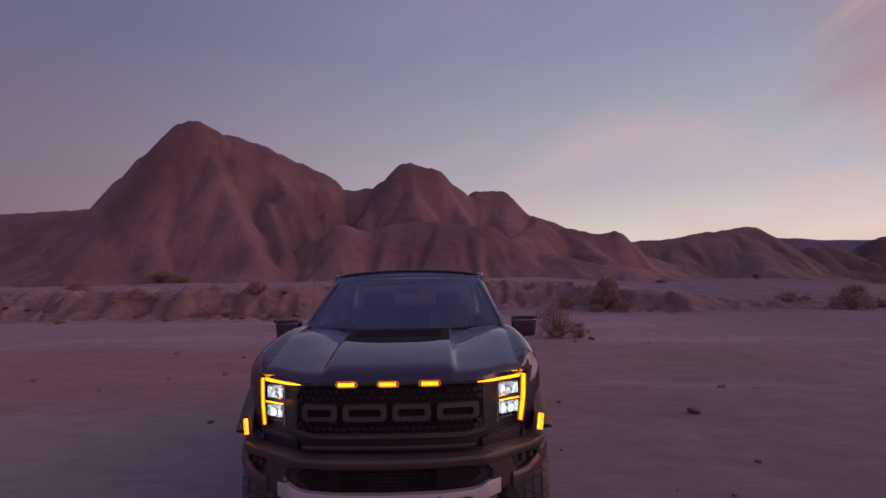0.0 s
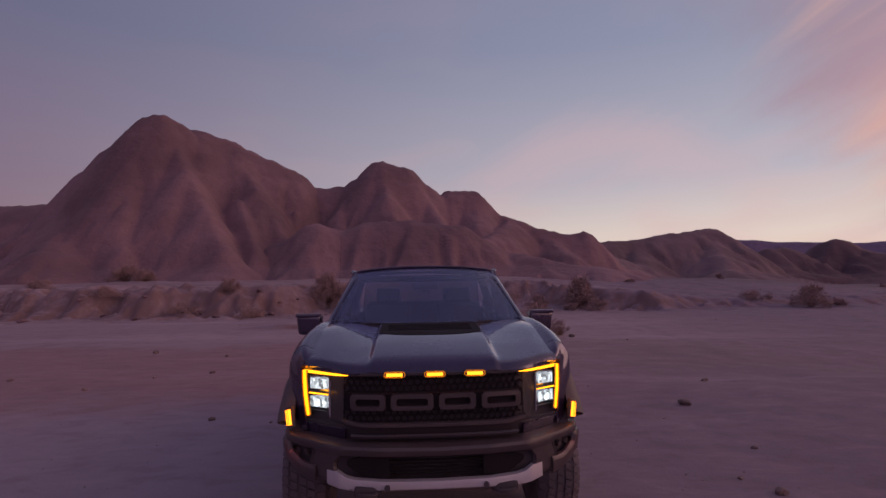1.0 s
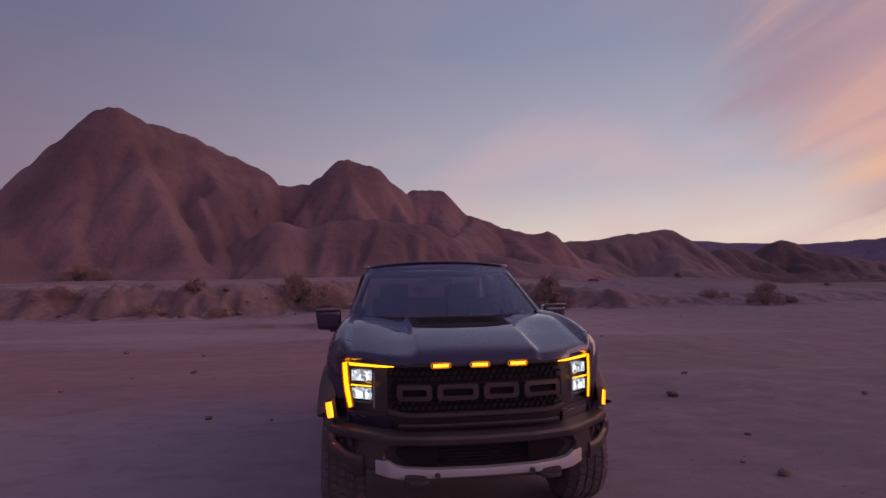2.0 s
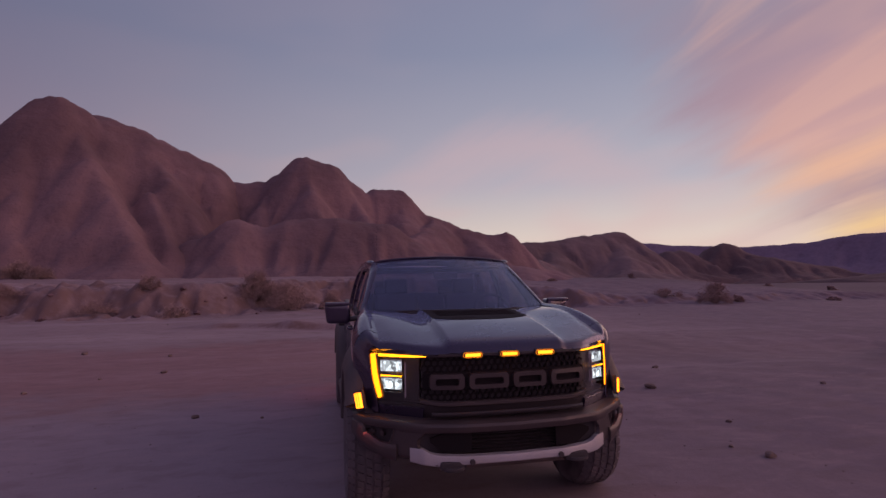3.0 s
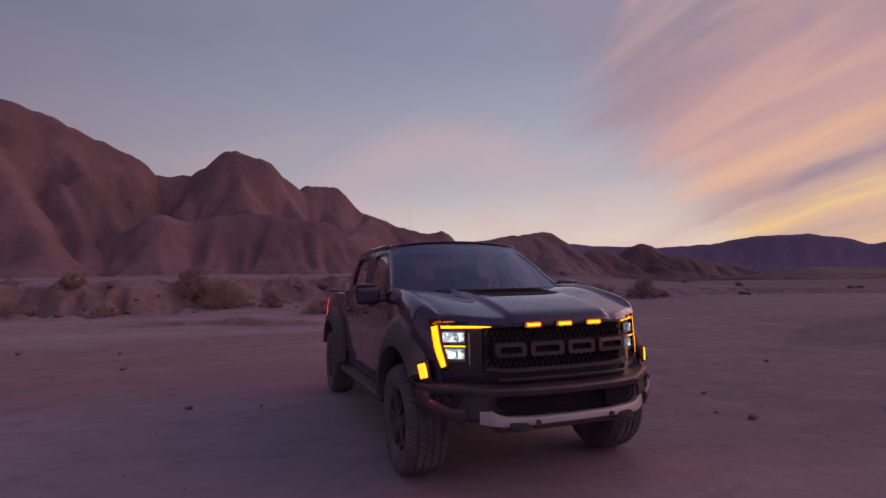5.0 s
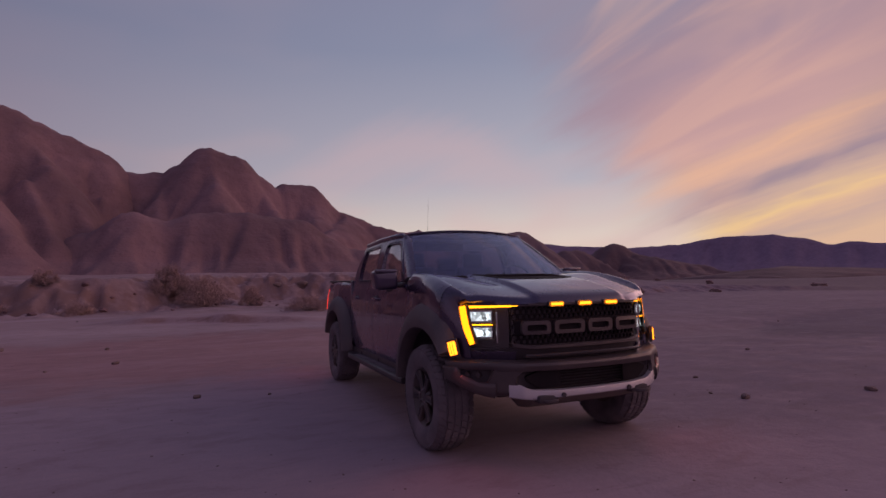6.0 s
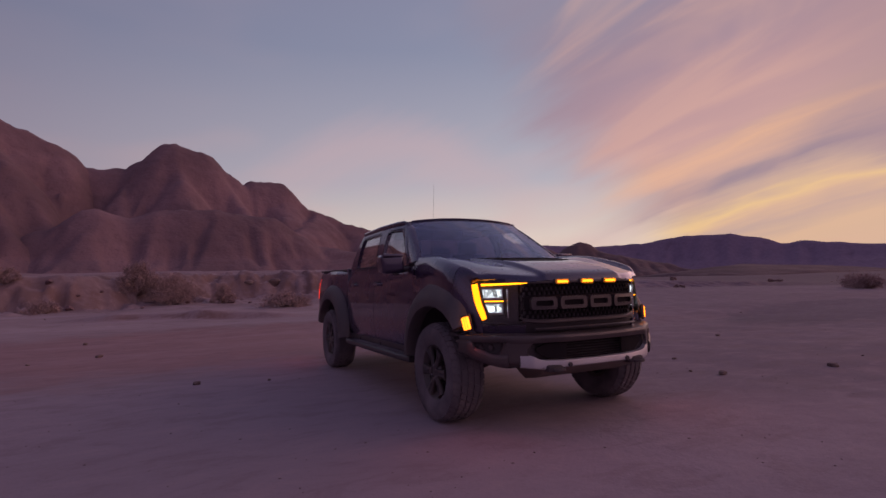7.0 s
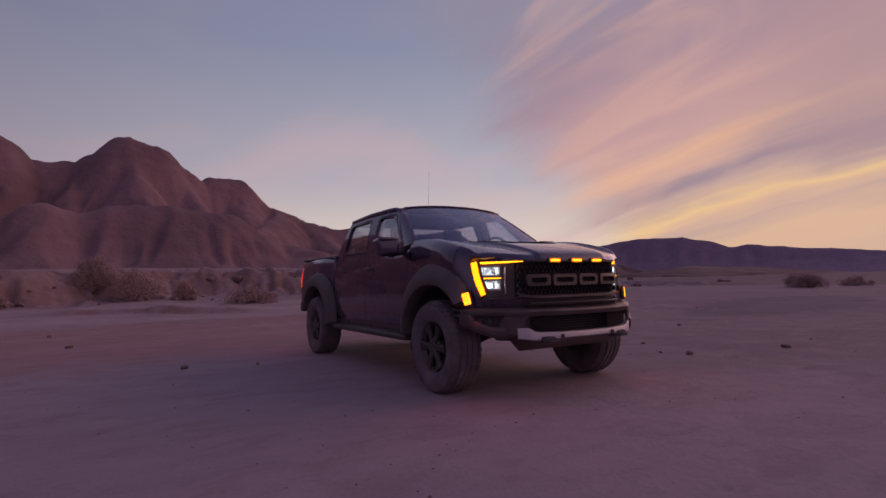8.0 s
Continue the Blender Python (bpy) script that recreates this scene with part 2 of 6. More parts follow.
# ---------- terrain ----------


def ss(a, b, v):
    w = np.clip((v - a) / (b - a), 0, 1)
    return w * w * (3 - 2 * w)


def lattice(ix, iy, seed):
    h = (ix.astype(np.int64) * 374761393 + iy.astype(np.int64) * 668265263 + seed * 974711) & 0xFFFFFFFF
    h = ((h ^ (h >> 13)) * 1274126177) & 0xFFFFFFFF
    return ((h ^ (h >> 16)) & 0xFFFF) / 65535.0


def value(x, y, seed=0):
    """Smooth noise from 0 to 1 on a unit lattice."""
    x, y = np.broadcast_arrays(np.asarray(x, float), np.asarray(y, float))
    ix, iy = np.floor(x), np.floor(y)
    fx, fy = x - ix, y - iy
    fx, fy = fx ** 3 * (fx * (fx * 6 - 15) + 10), fy ** 3 * (fy * (fy * 6 - 15) + 10)
    a, b = lattice(ix, iy, seed), lattice(ix + 1, iy, seed)
    c, d = lattice(ix, iy + 1, seed), lattice(ix + 1, iy + 1, seed)
    return (a + (b - a) * fx) * (1 - fy) + (c + (d - c) * fx) * fy


def fbm(x, y, octaves=4, seed=0, gain=0.5):
    total, amp, norm = 0.0, 1.0, 0.0
    for o in range(octaves):
        total = total + amp * (value(x * 2 ** o + 17.3 * o, y * 2 ** o - 9.1 * o, seed + o) - 0.5)
        norm += amp
        amp *= gain
    return total / norm


def ground_height(x, y):
    x, y = np.asarray(x, float), np.asarray(y, float)
    r = np.hypot(x, y)
    z = 0.42 * ss(8, 27, y) * (1 - 0.8 * ss(25, 60, x))
    # eroded bank along the wash
    left = (1 - 0.70 * ss(6, 20, x)) * (1 - ss(45, 75, x))
    edge = 25.6 + 2.6 * fbm(x * 0.16, x * 0 + 3.1, 3, 5) + 1.6 * fbm(x * 0.7, y * 0.25, 3, 9) + 5.0 * ss(14, 40, -x) + 7.0 * ss(-9, 0, x) - 7.5 * ss(6, 15, x) + 4.0 * ss(24, 40, x)
    step = ss(0, 1, (y - edge) / (2.6 + 1.6 * fbm(x * 0.3, y * 0.3, 2, 21)))
    notch = np.abs(fbm(x * 0.55, y * 0.18, 3, 31)) * 2
    z = z + left * step * (1.72 - 0.26 * (1 - np.clip(notch * 4, 0, 1)) * (1 - ss(31, 38, y)))
    z = z + (0.75 * left + 2.0 * (1 - left)) * ss(27, 52, y) * (1 - ss(30, 60, x))
    face = left * np.exp(-((y - edge - 1.2) / 2.4) ** 2)
    z = z + 0.34 * fbm(x * 0.5, y * 1.3, 5, 43, 0.6) * face
    z = z + 0.20 * fbm(x * 1.6, y * 2.4, 3, 45, 0.6) * face
    # slumped blocks and washed-out pockets in the bank
    lump = fbm(x * 1.15, y * 0.75, 3, 47)
    z = z + face * (0.26 * ss(0.06, 0.14, lump) - 0.40 * ss(0.10, 0.20, fbm(x * 0.8 + 40, y * 0.7, 3, 49)))
    z = z + 0.30 * fbm(x * 0.35, y * 0.35, 4, 41) * ss(20, 30, y) * (1 - 0.7 * ss(22, 50, x))
    # far plain
    z = z + 1.0 * ss(60, 160, r) + 1.2 * fbm(x * 0.03, y * 0.03, 3, 55) * ss(35, 90, r)
    # shallow wash and soft unevenness of the flat
    z = z - 0.22 * np.exp(-(((x - 15) / 7.5) ** 2 + ((y - 8.6 - 0.12 * (x - 15)) / 1.7) ** 2))
    # cut edge of a dried rivulet
    rim = 18.3 - 0.31 * (x + 5) + 0.9 * fbm(x * 0.5, x * 0, 3, 77)
    z = z + 0.36 * (ss(-0.14, 0.22, y - rim) - ss(0.2, 4.5, y - rim)) * np.exp(-(((x + 2.9) / 3.4) ** 4)) * (0.7 + fbm(x * 0.5, y * 0.3, 2, 78))
    for k, off in enumerate((-0.95, 0.95, 6.2, 8.1)):
        line = off + 0.9 * np.sin(y * 0.11 + k // 2) + (0.22 * (y - 6) if k > 1 else 0)
        z = z - 0.018 * np.exp(-((x - line) / 0.17) ** 2) * ss(5.5, 8, y) * (1 - ss(22, 26, y)) * (0.4 + value(x * 0.7, y * 0.5, 88 + k))
    calm = 1 - 0.96 * np.exp(-((x / 5.0) ** 2 + ((y - 2.8) / 5.5) ** 2))
    z = z + calm * (0.10 * fbm(x * 0.22, y * 0.22, 3, 61) + 0.045 * fbm(x * 1.1, y * 1.1, 4, 71))
    return z


def sheet(name, xs, ys, zs, material, keep=None):
    """A height field as one mesh."""
    nx, ny = len(xs), len(ys)
    co = np.empty((ny, nx, 3))
    co[..., 0], co[..., 1], co[..., 2] = xs[None, :], ys[:, None], zs
    idx = np.arange(nx * ny).reshape(ny, nx)
    quads = np.stack([idx[:-1, :-1], idx[:-1, 1:], idx[1:, 1:], idx[1:, :-1]], -1).reshape(-1, 4)
    if keep is not None:
        k = keep[:-1, :-1] | keep[:-1, 1:] | keep[1:, 1:] | keep[1:, :-1]
        quads = quads[k.reshape(-1)]
    used, inv = np.unique(quads, return_inverse=True)
    me = bpy.data.meshes.new(name)
    me.from_pydata(co.reshape(-1, 3)[used].tolist(), [], inv.reshape(-1, 4).tolist())
    me.polygons.foreach_set("use_smooth", np.ones(len(me.polygons), bool))
    me.materials.append(material)
    me.update()
    return new(name, me)


def axis(lo, hi, step, far, count):
    """Even spacing between lo and hi, and ever wider steps out to the horizon."""
    grow = (np.sinh(np.linspace(0, 9, count + 1)) / math.sinh(9))[1:] * far
    grow = grow + step * np.arange(1, count + 1)
    return np.concatenate([(lo - grow)[::-1], np.arange(lo, hi, step), hi + grow])


gx, gy = axis(-32, 44, 0.17, 4300, 90), axis(-6, 40, 0.13, 4300, 90)
GX, GY = np.meshgrid(gx, gy)
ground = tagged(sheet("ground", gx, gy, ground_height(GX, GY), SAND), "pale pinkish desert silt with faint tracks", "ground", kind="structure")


def spine_height(x, y, spines, seed, flute=1.0, freq=0.31):
    """Height of fluted clay hills that fall off from ridge lines. A spine: slope, roundness, points (x, y, z)."""
    best = np.full(x.shape, -50.0)
    for k, (slope, round_, pts) in enumerate(spines):
        run = 0.0
        for (x0, y0, z0), (x1, y1, z1) in zip(pts, pts[1:]):
            dx, dy = x1 - x0, y1 - y0
            length = math.hypot(dx, dy)
            t = np.clip(((x - x0) * dx + (y - y0) * dy) / length ** 2, 0, 1)
            px, py = x - (x0 + t * dx), y - (y0 + t * dy)
            d = np.hypot(px, py)
            turn = np.arctan2(px * dy - py * dx, px * dx + py * dy)
            s = run + t * length + np.where((t <= 0) | (t >= 1), turn * 3.0, 0)
            side = np.where(px * dy - py * dx > 0, 0.0, 91.0)
            warp = 1.5 * fbm(x * 0.12, y * 0.12, 3, seed + 3)
            rib = np.abs(fbm((s + warp) * freq + side, d * 0.035 + k * 7.7, 3, seed + k)) * 3.2
            fine = np.abs(fbm((s + warp) * freq * 3.1 + side, d * 0.08 + k * 3.3, 2, seed + 50 + k)) * 2.0
            fall = slope * (np.sqrt(d * d + round_ ** 2) - round_)
            low = ss(17.0, 8.0, z0 + t * (z1 - z0) - fall)
            cut = flute * ss(1.5, 10, d) * (0.5 + 0.7 * low) * (2.9 * (1 - np.clip(rib * 1.7, 0, 1)) + 1.5 * ss(4, 13, d) * (1 - np.clip(fine * 1.8, 0, 1)))
            z = z0 + t * (z1 - z0) - fall - cut
            best = np.maximum(best, z)
            run += length
    best = best + (0.9 * fbm(x * 0.3, y * 0.3, 5, seed + 90, 0.55) + 0.35 * fbm(x * 1.3, y * 1.3, 3, seed + 95)) * flute
    apron = 4.2
    return np.where(best < apron, apron + (best - apron) * 0.42, best)


def hill(label, spines, box, step, seed, material, flute=1.0, freq=0.31):
    xs, ys = np.arange(box[0], box[2] + step, step), np.arange(box[1], box[3] + step, step)
    X, Y = np.meshgrid(xs, ys)
    z = spine_height(X, Y, spines, seed, flute, freq)
    g = ground_height(X, Y)
    rim = np.minimum(np.minimum(X - box[0], box[2] - X), np.minimum(Y - box[1], box[3] - Y))
    z = z - 7.0 * (1 - ss(0, 7, rim))
    return tagged(sheet("badland_hill", xs, ys, np.maximum(z, g - 1.5), material, z > g - 0.6), label, "hill", kind="structure")


# ---- hills
hill("tall fluted clay hill with a rounded peak", [
    (1.75, 2.0, [(-47, 67, 8.0), (-44.6, 66, 12.6), (-43.4, 66, 14.6), (-41.0, 66.0, 17.4), (-37.6, 66.0, 20.8), (-34.9, 66, 23.4), (-33.7, 66, 24.7), (-31.9, 66, 24.9), (-30.7, 67, 24.4)]),
    (1.35, 0.6, [(-33.6, 65.5, 24.6), (-33.0, 61, 18.0), (-31.0, 56, 11.6), (-29.2, 52, 6.6)]),
    (1.5, 0.5, [(-30.5, 60, 15.8), (-26.5, 54.5, 9.2), (-24.5, 52, 6.2)]),
    (1.3, 0.7, [(-31.0, 66, 23.6), (-26.5, 60, 16.4), (-22.5, 55.5, 11.0), (-18.8, 51, 6.4)]),
    (1.5, 0.5, [(-23.5, 57.5, 11.6), (-22.3, 53.2, 7.4)]),
    (1.5, 0.5, [(-20.5, 60.5, 13.0), (-16.5, 54.0, 6.6)]),
    (0.85, 2.5, [(-39, 62, 12.5), (-37, 56, 8.8), (-35, 50, 6.0)]),
    (1.15, 2.0, [(-31.3, 70, 24.2), (-28.3, 70, 24.0), (-25, 71, 22.7), (-17.6, 72, 19.2), (-12.6, 74, 17.0)]),
    (1.2, 0.7, [(-25, 71, 22.0), (-19, 63, 14.8), (-14.5, 58, 8.0)]),
], (-62, 38, -8, 86), 0.34, 100, CLAY)
hill("second fluted clay hill with two humped summits", [
    (1.5, 2.6, [(-14, 74, 16.8), (-9.2, 74, 16.7), (-7.1, 74, 18.2), (-4.5, 73, 20.4), (-1.2, 73, 19.5), (1.8, 73, 17.0), (3.0, 73, 14.2)]),
    (1.25, 0.7, [(-4.5, 73, 19.8), (-3.0, 66, 14.2), (-2, 62, 10.4)]),
    (1.35, 0.6, [(-8.5, 74, 17.0), (-9.5, 67, 12.0), (-9, 63, 9.0)]),
    (1.35, 0.6, [(1.0, 73, 17.6), (3.5, 66, 11.5), (4.5, 62, 8.6)]),
    (1.45, 1.8, [(6.0, 74, 16.4), (9.2, 74, 16.0), (10.6, 74, 13.3), (13.5, 73, 12.2), (18.1, 72, 10.5), (21.9, 71, 9.4), (24.7, 71, 9.7), (27, 71, 7.6), (31, 70, 4.0)]),
    (1.0, 1.5, [(14.1, 71, 11.2), (8.9, 62, 7.8), (7.5, 58, 6.0)]),
    (1.0, 1.5, [(9.5, 74, 15.2), (9.0, 67, 10.5)]),
    (1.0, 1.5, [(19, 72, 10.0), (20.5, 64, 6.0)]),
], (-24, 42, 42, 90), 0.36, 200, CLAY)
hill("low flat-topped clay foothill with scalloped sides", [
    (1.0, 2.0, [(-14.5, 57, 7.2), (-10.7, 57, 9.3), (-8.3, 57.5, 8.6)]),
    (1.0, 2.4, [(-6.5, 58, 8.9), (-5.0, 58, 9.5), (0.3, 58, 9.8), (4.9, 58, 9.2), (8.1, 57, 7.0), (12, 53, 3.4)]),
    (0.8, 2.0, [(11, 58, 6.0), (14.0, 55, 5.2), (19, 51.5, 3.4)]),
], (-28, 36, 34, 70), 0.34, 300, CLAY, 0.8, 0.45)
hill("low clay ridge beside the tall hill", [
    (0.6, 3.0, [(-90, 74, 13.0), (-65.5, 75, 14.2), (-58.3, 75, 14.3), (-50, 72, 14.0), (-42, 70, 12)]),
    (0.7, 2.0, [(-52, 72, 13.0), (-47, 60, 7.0)]),
    (0.7, 2.0, [(-64, 74, 13.0), (-60, 60, 6.5)]),
], (-110, 40, -36, 90), 0.55, 400, CLAY)
hill("long dark clay ridge across the plain", [
    (0.85, 3.0, [(36, 122, 10.0), (45.7, 125, 12.6), (53.8, 128, 13.0), (67.6, 130, 15.2), (79.6, 132, 16.5), (81.6, 131, 13.0), (84, 129, 6.0)]),
    (0.6, 2.5, [(78, 131, 15.0), (73, 118, 8.6), (70, 110, 5.0)]),
    (0.6, 2.5, [(57, 128, 12.5), (52, 114, 6.5)]),
    (0.5, 2.5, [(44, 112, 8.5), (38, 98, 5.8), (36, 90, 3.6)]),
], (10, 74, 125, 160), 0.7, 500, HAZED_CLAY)
hill("small conical clay hill", [(0.62, 2.5, [(102, 140, 11.6), (105, 140, 12.0)]), (0.5, 2, [(104, 140, 10.5), (99, 130, 6.0)])], (78, 116, 132, 160), 0.8, 600, SCRUB_CLAY)
hill("small conical clay hill with a long tail", [(0.62, 2.0, [(121, 140, 14.2), (123, 141, 14.2)]), (0.5, 3, [(123, 141, 12.6), (128, 130, 9.0), (140, 122, 6.0)])], (96, 106, 168, 166), 0.8, 700, SCRUB_CLAY)
hill("low hummock out on the plain", [(0.25, 4.0, [(132, 92, 3.4), (150, 100, 4.6), (175, 96, 3.2)])], (105, 62, 215, 130), 1.4, 800, SCRUB_CLAY, 0.3)


def far_range():
    """Mountains all round the plain, some three kilometres off."""
    rows, cols, base = 26, 720, 2600.0
    a = np.linspace(0, 2 * math.pi, cols, endpoint=False)
    deg = np.degrees(a)
    # crest height by bearing from +y towards +x
    crest = np.interp(deg, (0, 22, 31.6, 36, 44, 48, 51, 55, 57.5, 59.2, 60.6, 64, 71, 90, 140, 220, 300, 338, 360),
                      (120, 150, 205, 182, 158, 172, 194, 190, 166, 134, 146, 122, 88, 60, 75, 110, 90, 110, 120))
    crest = 1.10 * crest + 14 * fbm(deg * 0.55, deg * 0, 4, 15) * np.clip(np.minimum(deg, 360 - deg) / 5, 0, 1)
    v = np.linspace(0, 1, rows)[:, None]
    r = base + v * 420
    rise = np.where(v < 0.72, (v / 0.72) ** 1.25, 1 - (v - 0.72) * 0.5)
    spur = 1 - 0.22 * np.abs(fbm(np.broadcast_to(deg * 0.8, (rows, cols)), v * 2.2, 4, 25)) * 4 * np.sin(np.pi * np.clip(v / 0.72, 0, 1)) ** 0.8
    z = crest[None, :] * rise * spur - 6
    co = np.stack([r * np.sin(a), r * np.cos(a), z], -1).reshape(-1, 3)
    idx = np.arange(rows * cols).reshape(rows, cols)
    nxt = np.roll(idx, -1, 1)
    quads = np.stack([idx[:-1], idx[1:], nxt[1:], nxt[:-1]], -1).reshape(-1, 4)
    me = bpy.data.meshes.new("backdrop")
    me.from_pydata(co.tolist(), [], quads.tolist())
    me.polygons.foreach_set("use_smooth", np.ones(len(me.polygons), bool))
    me.materials.append(HAZED_ROCK)
    return tagged(new("backdrop", me), "distant purple mountain range on the horizon", "mountains", kind="structure")


far_range()

# ---------- materials of the truck ----------


def make_paint():
    m, n, b = surface("black_paint", 0.3, 0.5, 1.0)
    p = place(n)
    flake = n.noise(p, 260.0, 2)
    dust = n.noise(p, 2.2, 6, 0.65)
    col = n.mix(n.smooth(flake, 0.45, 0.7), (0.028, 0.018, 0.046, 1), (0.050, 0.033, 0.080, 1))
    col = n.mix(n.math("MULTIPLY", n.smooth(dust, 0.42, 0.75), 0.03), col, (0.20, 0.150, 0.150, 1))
    n.put(b.inputs["Base Color"], col)
    n.put(b.inputs["Roughness"], n.smooth(dust, 0.3, 0.8, 0.24, 0.38))
    n.put(b.inputs["Coat Roughness"], n.smooth(dust, 0.3, 0.8, 0.02, 0.07))
    b.inputs["Specular Tint"].default_value = (0.80, 0.70, 1.0, 1)
    b.inputs["Coat IOR"].default_value = 1.65
    return m


def make_plain(name, colour, rough, metal=0.0, dusty=0.2, scale=9.0, relief=0.0, dust_colour=(0.26, 0.19, 0.16), shine=0.5):
    m, n, b = surface(name, rough, metal)
    b.inputs["Specular IOR Level"].default_value = shine
    p = place(n)
    patch, fine = n.noise(p, scale * 0.35, 5, 0.6), n.noise(p, scale * 14, 4, 0.6)
    col = n.mix(n.math("MULTIPLY", n.smooth(patch, 0.35, 0.7), dusty), (*colour, 1), (*dust_colour, 1))
    col = n.mix(n.math("MULTIPLY", n.smooth(fine, 0.5, 0.75), 0.35), col, (*[0.6 * c for c in colour], 1))
    n.put(b.inputs["Base Color"], col)
    n.put(b.inputs["Roughness"], n.smooth(patch, 0.3, 0.7, rough * 0.9, min(1.0, rough * 1.15)))
    if relief:
        bump(n, b, fine, relief, 0.004)
    return m


def make_glow(name, colour, strength):
    m = bpy.data.materials.new(name)
    m.use_nodes = True
    n = Nodes(m.node_tree)
    e = n.add("ShaderNodeEmission")
    e.inputs[0].default_value, e.inputs[1].default_value = (*colour, 1), strength
    n.put(n.add("ShaderNodeOutputMaterial").inputs[0], e.outputs[0])
    return m


def make_facets(name, colour, low, high, scale):
    """Light broken up by the facets of a lamp's reflector."""
    m = bpy.data.materials.new(name)
    m.use_nodes = True
    n = Nodes(m.node_tree)
    e = n.add("ShaderNodeEmission")
    e.inputs[0].default_value = (*colour, 1)
    n.put(n.add("ShaderNodeOutputMaterial").inputs[0], e.outputs[0])
    cell = n.add("ShaderNodeTexVoronoi")
    n.put(cell.inputs["Vector"], place(n))
    cell.inputs["Scale"].default_value = scale
    n.put(e.inputs[1], n.smooth(n.noise(cell.outputs["Position"], 31.0, 2), 0.36, 0.62, low, high))
    return m


def make_glass(name, tint, base=0.05, gloss_rough=0.02, sheen=(1.0, 1.0, 1.0)):
    m = bpy.data.materials.new(name)
    m.use_nodes = True
    n = Nodes(m.node_tree)
    clear, shine = n.add("ShaderNodeBsdfTransparent"), n.add("ShaderNodeBsdfGlossy")
    clear.inputs[0].default_value = (*tint, 1)
    shine.inputs["Roughness"].default_value = gloss_rough
    shine.inputs["Color"].default_value = (*sheen, 1)
    edge = n.add("ShaderNodeLayerWeight")
    edge.inputs[0].default_value = 0.5
    gloss = n.math("ADD", n.math("MULTIPLY", n.math("POWER", edge.outputs["Facing"], 4.0), 0.94), base)
    mixed = n.add("ShaderNodeMixShader")
    n.put(mixed.inputs[0], gloss)
    n.put(mixed.inputs[1], clear.outputs[0]), n.put(mixed.inputs[2], shine.outputs[0])
    n.put(n.add("ShaderNodeOutputMaterial").inputs[0], mixed.outputs[0])
    return m


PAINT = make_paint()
FLARE = make_plain("dusty_satin_plastic", (0.072, 0.062, 0.072), 0.55, 0, 0.30, 6, 0.15)
TRIM = make_plain("black_trim", (0.044, 0.037, 0.044), 0.42, 0, 0.05)
DARK = make_plain("matt_black", (0.052, 0.043, 0.051), 0.8, 0, 0.04)
MESH = make_plain("grille_black", (0.018, 0.015, 0.018), 0.85, 0, 0.02, shine=0.08)
VENT = make_plain("vent_black", (0.020, 0.017, 0.021), 0.75, 0, 0.03, shine=0.12)
STEEL = make_plain("graphite_steel", (0.070, 0.056, 0.062), 0.40, 0.3, 0.12, 7, 0.1)
BADGE = make_plain("graphite_badge", (0.068, 0.054, 0.060), 0.42, 0.3, 0.08)
PLATE = make_plain("pale_skid_plate", (0.46, 0.44, 0.47), 0.42, 0.2, 0.22, 8, 0.1)
SKID = make_plain("dusty_skid", (0.12, 0.095, 0.085), 0.7, 0, 0.35, 8, 0.2)
RUBBER = make_plain("dusty_rubber", (0.105, 0.090, 0.102), 0.9, 0, 0.65, 10, 0.4, (0.235, 0.190, 0.212))
RIM = make_plain("black_wheel", (0.052, 0.046, 0.051), 0.40, 0.3, 0.30)
CHROME = make_plain("reflector_chrome", (0.75, 0.75, 0.77), 0.12, 1.0, 0.02)
SEAT = make_plain("black_leather", (0.020, 0.019, 0.020), 0.55, 0, 0.0, 20, 0.3)
AMBER = make_glow("amber_led", (1.0, 0.240, 0.005), 4.0)
AMBER_DIM = make_glow("amber_glow_dim", (1.0, 0.26, 0.008), 1.0)
AMBER_HOT = make_glow("amber_led_hot", (1.0, 0.240, 0.012), 4.4)
AMBER_THIN = make_glow("amber_led_thin", (1.0, 0.340, 0.008), 4.0)
WHITE = make_facets("white_led", (0.86, 0.95, 1.0), 0.9, 3.4, 55.0)
WHITE_SOFT = make_facets("white_led_soft", (0.86, 0.93, 1.0), 0.22, 1.25, 48.0)
RED = make_glow("red_led", (1.0, 0.045, 0.030), 1.6)
TINT = make_glass("tinted_glass", (0.84, 0.86, 0.94), 0.080, 0.02, (0.76, 0.80, 1.0))
PRIVACY = make_glass("side_glass", (0.93, 0.93, 0.94), 0.20)
BACK_TINT = make_glass("privacy_glass", (0.58, 0.58, 0.60), 0.03)
LENS = make_glass("clear_lens", (0.96, 0.96, 0.96), 0.02)

# ---------- mesh helpers ----------


def part(name, bm, material, parent, label=""):
    """Links a bmesh as one mesh under a thing or a part."""
    bmesh.ops.recalc_face_normals(bm, faces=bm.faces)
    me = bpy.data.meshes.new(name)
    bm.to_mesh(me)
    bm.free()
    me.polygons.foreach_set("use_smooth", np.ones(len(me.polygons), bool))
    me.set_sharp_from_angle(angle=radians(38))
    me.materials.append(material)
    ob = new(name, me)
    ob.parent = parent
    if parent is not None and parent.type == "EMPTY":
        ob.location = -parent.location
    return tagged(ob, label)


def join(*bms):
    first = bms[0]
    for other in bms[1:]:
        me = bpy.data.meshes.new("join")
        other.to_mesh(me)
        other.free()
        first.from_mesh(me)
        bpy.data.meshes.remove(me)
    return first


